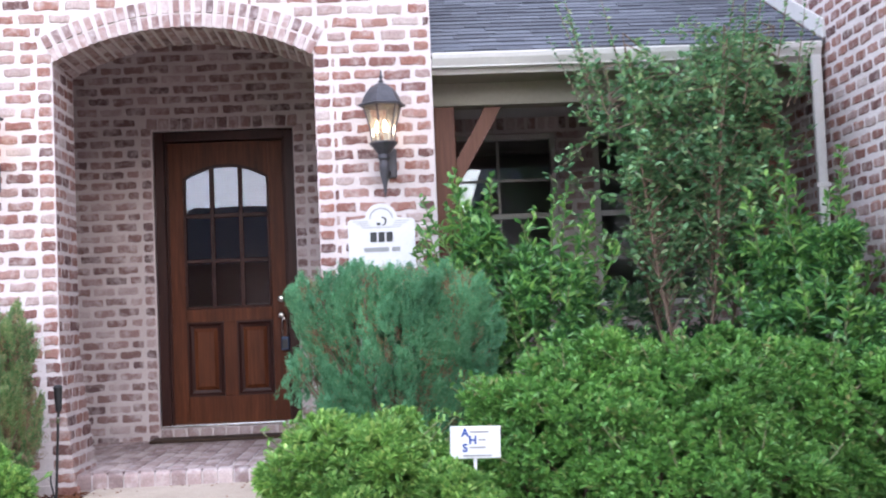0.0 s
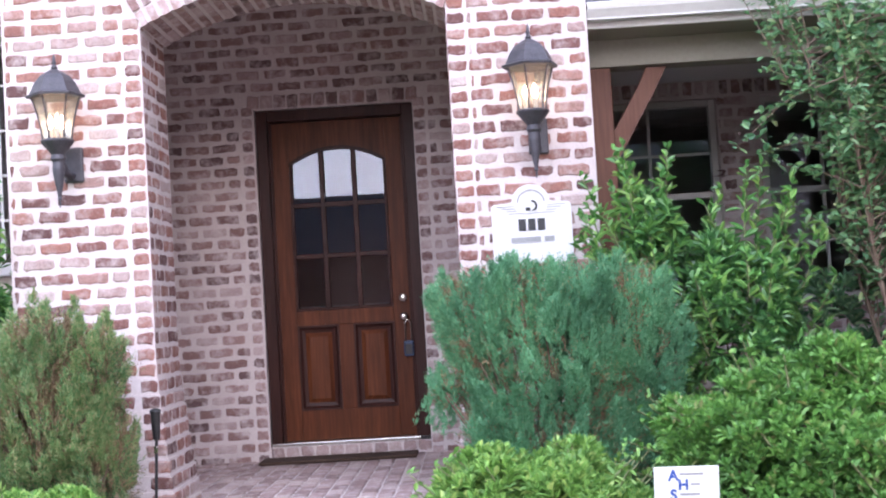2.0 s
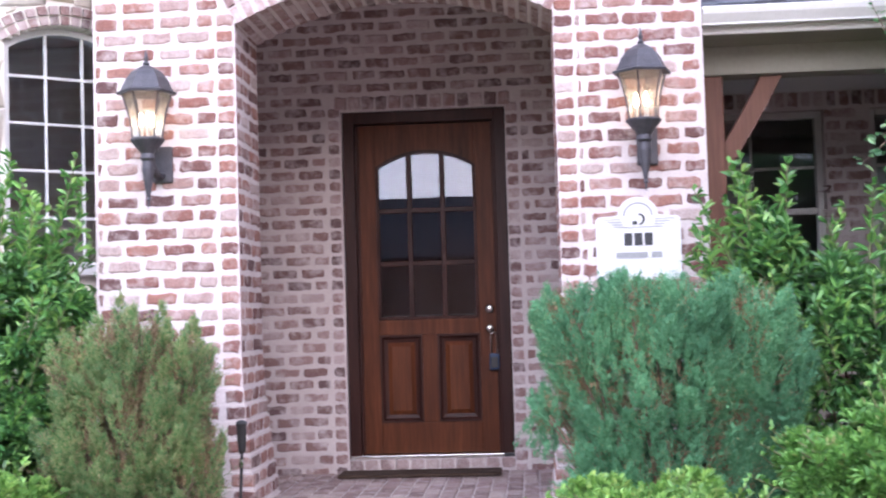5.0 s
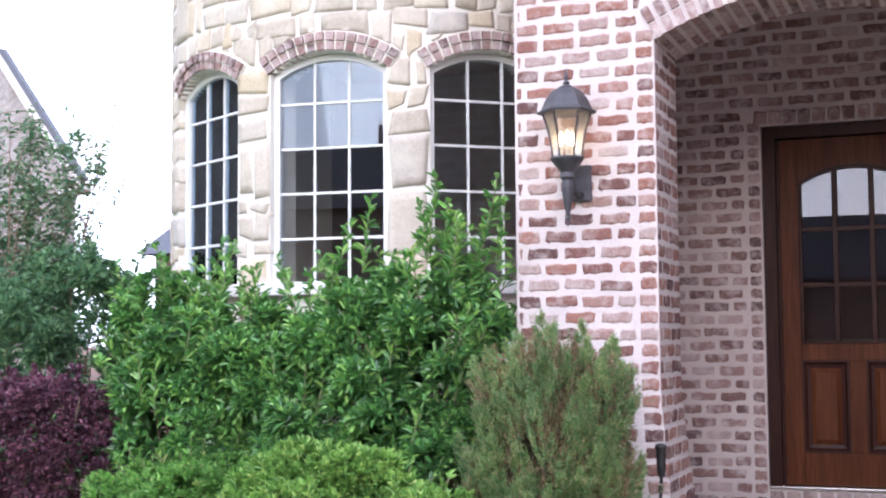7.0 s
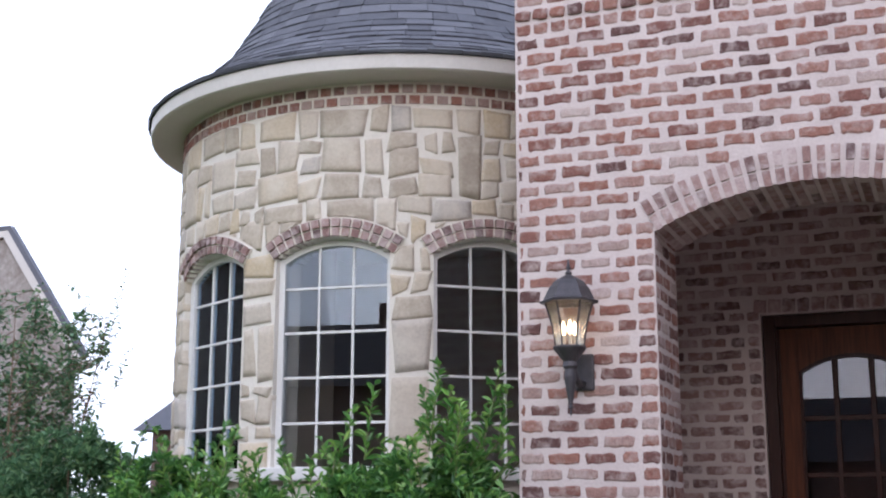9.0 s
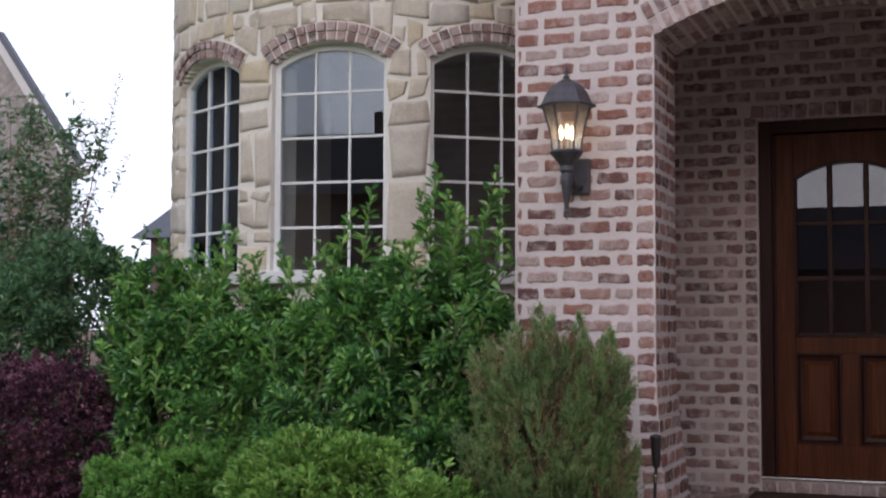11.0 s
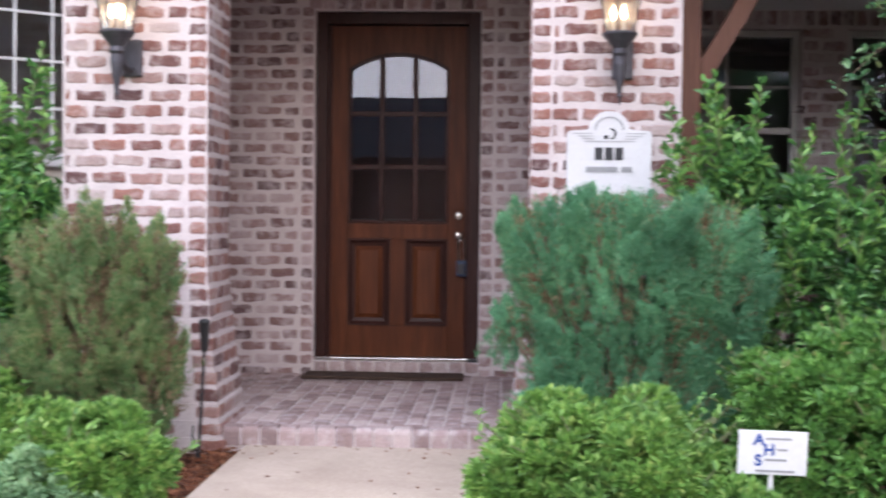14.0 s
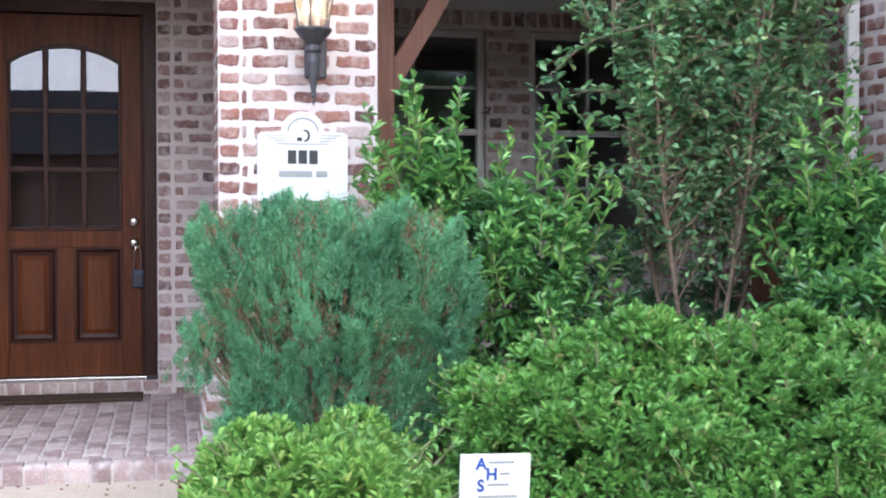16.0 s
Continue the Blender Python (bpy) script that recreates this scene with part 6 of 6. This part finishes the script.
        m = len(ring)
        faces += [(ring[i], k + i, k + (i + 1) % m, ring[(i + 1) % m]) for i in range(m)]
        laid.append((abs((p + q) / 2 - 0.2) + (1.5 if z3 < 1.2 else 0.0), verts, faces))
    laid.sort(key=lambda row: row[0])
    for _, verts, faces in laid[:300]:
        mesh_from("stone", verts, faces, STONE, wall_turret, smooth=True)
    vv, ff = [], []
    for _, verts, faces in laid[300:]:
        ff += [tuple(i + len(vv) for i in f) for f in faces]
        vv += verts
    if vv:
        mesh_from("stones", vv, ff, STONE, wall_turret, kind="stuff", smooth=True)


stone_blocks()


def turret_bricks():
    def slab(s0, s1, z0, z1, r0, r1, shift=0.0):
        corners = ((s0, z0), (s1, z0), (s1 + shift, z1), (s0 + shift, z1))
        v = [on_turret(s, z, r) for r in (r1, r0) for s, z in corners]
        f = [(0, 1, 2, 3), (0, 4, 5, 1), (1, 5, 6, 2), (2, 6, 7, 3), (3, 7, 4, 0)]
        return v, f

    rng = np.random.default_rng(62)
    for row in range(2):
        z0 = T_BAND + 0.004 + 0.082 * row
        n = int(radians(150) * T_OUT / 0.1)
        for k in range(n):
            s = radians(-88) * T_OUT + 0.1 * k + 0.05 * row
            v, f = slab(s + 0.012, s + 0.088, z0, z0 + 0.058, T_OUT - 0.05, T_OUT + 0.002 + rng.uniform(0, 0.006))
            mesh_from("brick", v, f, BRICK, wall_turret)
    for w in T_WINDOWS:
        # the mortar that holds the two rings
        half, rise = W_HALF + 0.01, W_RISE
        rad = (half * half + rise * rise) / (2 * rise)
        cz, a = W_SPRING + rise - rad, math.asin(half / rad)
        vv, ff = [], []
        for k in range(17):
            b = -a + 2 * a * k / 16
            vv += [on_turret(w * T_OUT + r * math.sin(b), cz + r * math.cos(b), q) for r, q in ((rad + 0.008, T_OUT - 0.12), (rad + 0.008, T_OUT + 0.007), (rad + 0.130, T_OUT + 0.007), (rad + 0.130, T_OUT - 0.03))]
        for k in range(16):
            ff += [(4 * k + j, 4 * k + j + 1, 4 * k + j + 5, 4 * k + j + 4) for j in range(3)]
        mesh_from("arch_bed", vv, ff + [(0, 1, 2, 3), (67, 66, 65, 64)], STONE_MORTAR, wall_turret)
        for ring in range(2):
            half = W_HALF + 0.01
            rise = W_RISE
            rad = (half * half + rise * rise) / (2 * rise)
            cz = W_SPRING + rise - rad
            a = math.asin(half / rad)
            r0, r1 = rad + 0.004 + 0.066 * ring, rad + 0.060 + 0.066 * ring
            n = 14
            for k in range(n):
                a0, a1 = -a + 2 * a * k / n + 0.011, -a + 2 * a * (k + 1) / n - 0.011
                pts = [(w * T_OUT + r * math.sin(b), cz + r * math.cos(b)) for r, b in ((r0, a0), (r0, a1), (r1, a1), (r1, a0))]
                out = 0.012 + rng.uniform(0, 0.008) + 0.014 * ring
                v = [on_turret(s, z, r) for r in (T_OUT + out, T_OUT - 0.13 if ring == 0 else T_OUT - 0.03) for s, z in pts]
                mesh_from("voussoir", v, [(0, 1, 2, 3), (0, 4, 5, 1), (1, 5, 6, 2), (2, 6, 7, 3), (3, 7, 4, 0)], GREY_BRICK, wall_turret)


turret_bricks()


def shingle_piece(p00, p10, p11, p01, normal, thick):
    """A plate from its four upper corners, thick at the butt."""
    n = Vector(normal)
    up = [Vector(p) for p in (p00, p10, p11, p01)]
    v = [tuple(up[0] + n * thick), tuple(up[1] + n * thick), tuple(up[2] + n * 0.003), tuple(up[3] + n * 0.003)] + [tuple(q - n * 0.01) for q in up]
    return v, [(0, 1, 2, 3), (0, 4, 5, 1), (1, 5, 6, 2), (2, 6, 7, 3), (3, 7, 4, 0)]


def turret_shingles():
    rng = np.random.default_rng(63)
    pts = [(r, z) for r, z in ROOF_PROFILE]
    dist = [0.0]
    for a, b in zip(pts, pts[1:]):
        dist.append(dist[-1] + math.hypot(b[0] - a[0], b[1] - a[1]))

    def at(d):
        return np.interp(d, dist, [p[0] for p in pts]), np.interp(d, dist, [p[1] for p in pts])

    d, made, v_all, f_all = 0.0, 0, [], []
    while d < 2.2:
        step = 0.105
        r0, z0 = at(d)
        r1, z1 = at(d + step * 1.25)
        slope = Vector((r1 - r0, z1 - z0)).normalized()
        ang = radians(-115) + rng.uniform(0, 0.1)
        while ang < radians(80):
            w = rng.uniform(0.13, 0.30) / max(r0, 0.3)
            a0, a1 = ang, ang + w - 0.003 / r0
            mid = (a0 + a1) / 2
            nr = Vector((slope.y, -slope.x))
            normal = (nr.x * math.sin(mid), -nr.x * math.cos(mid), nr.y)
            v, f = shingle_piece(polar(a0, r0, z0), polar(a1, r0, z0), polar(a1, r1, z1), polar(a0, r1, z1), normal, rng.uniform(0.008, 0.020))
            if made < 300:
                mesh_from("shingle", v, f, SHINGLE, roof_turret)
            else:
                k = len(v_all)
                v_all += v
                f_all += [tuple(k + i for i in q) for q in f]
            made += 1
            ang += w
        d += step
    if v_all:
        mesh_from("shingles", v_all, f_all, SHINGLE, roof_turret, kind="stuff")


turret_shingles()


def porch_shingles():
    rng = np.random.default_rng(64)
    n = Vector((0, -SLOPE, 1)).normalized()
    for i in range(16):
        y0 = 0.01 + 0.115 * i
        y1 = y0 + 0.15
        x = PX0 - rng.uniform(0, 0.15)
        while x < PX1 - 0.03:
            w = rng.uniform(0.14, 0.32)
            a, b = max(x, PX0), min(x + w - 0.003, PX1 - 0.026)
            if b - a > 0.03:
                z0, z1 = EAVE_Z + 0.008 + (y0 - 0.03) * SLOPE, EAVE_Z + 0.008 + (y1 - 0.03) * SLOPE
                v, f = shingle_piece((a, y0, z0), (b, y0, z0), (b, y1, z1), (a, y1, z1), n, rng.uniform(0.010, 0.020))
                mesh_from("shingle", v, f, SHINGLE, porch_roof)
            x += w


porch_shingles()

shrub("dusty_herb", "small dusty blue-green herb in the bed", "plant", [(-1.12, -2.02, 0.03, 0.17, 0.17, 0.17), (-0.95, -2.0, -0.02, 0.15, 0.15, 0.17)], 420, HERB, 0.05, 0.02, 8, 91, twigs=10)
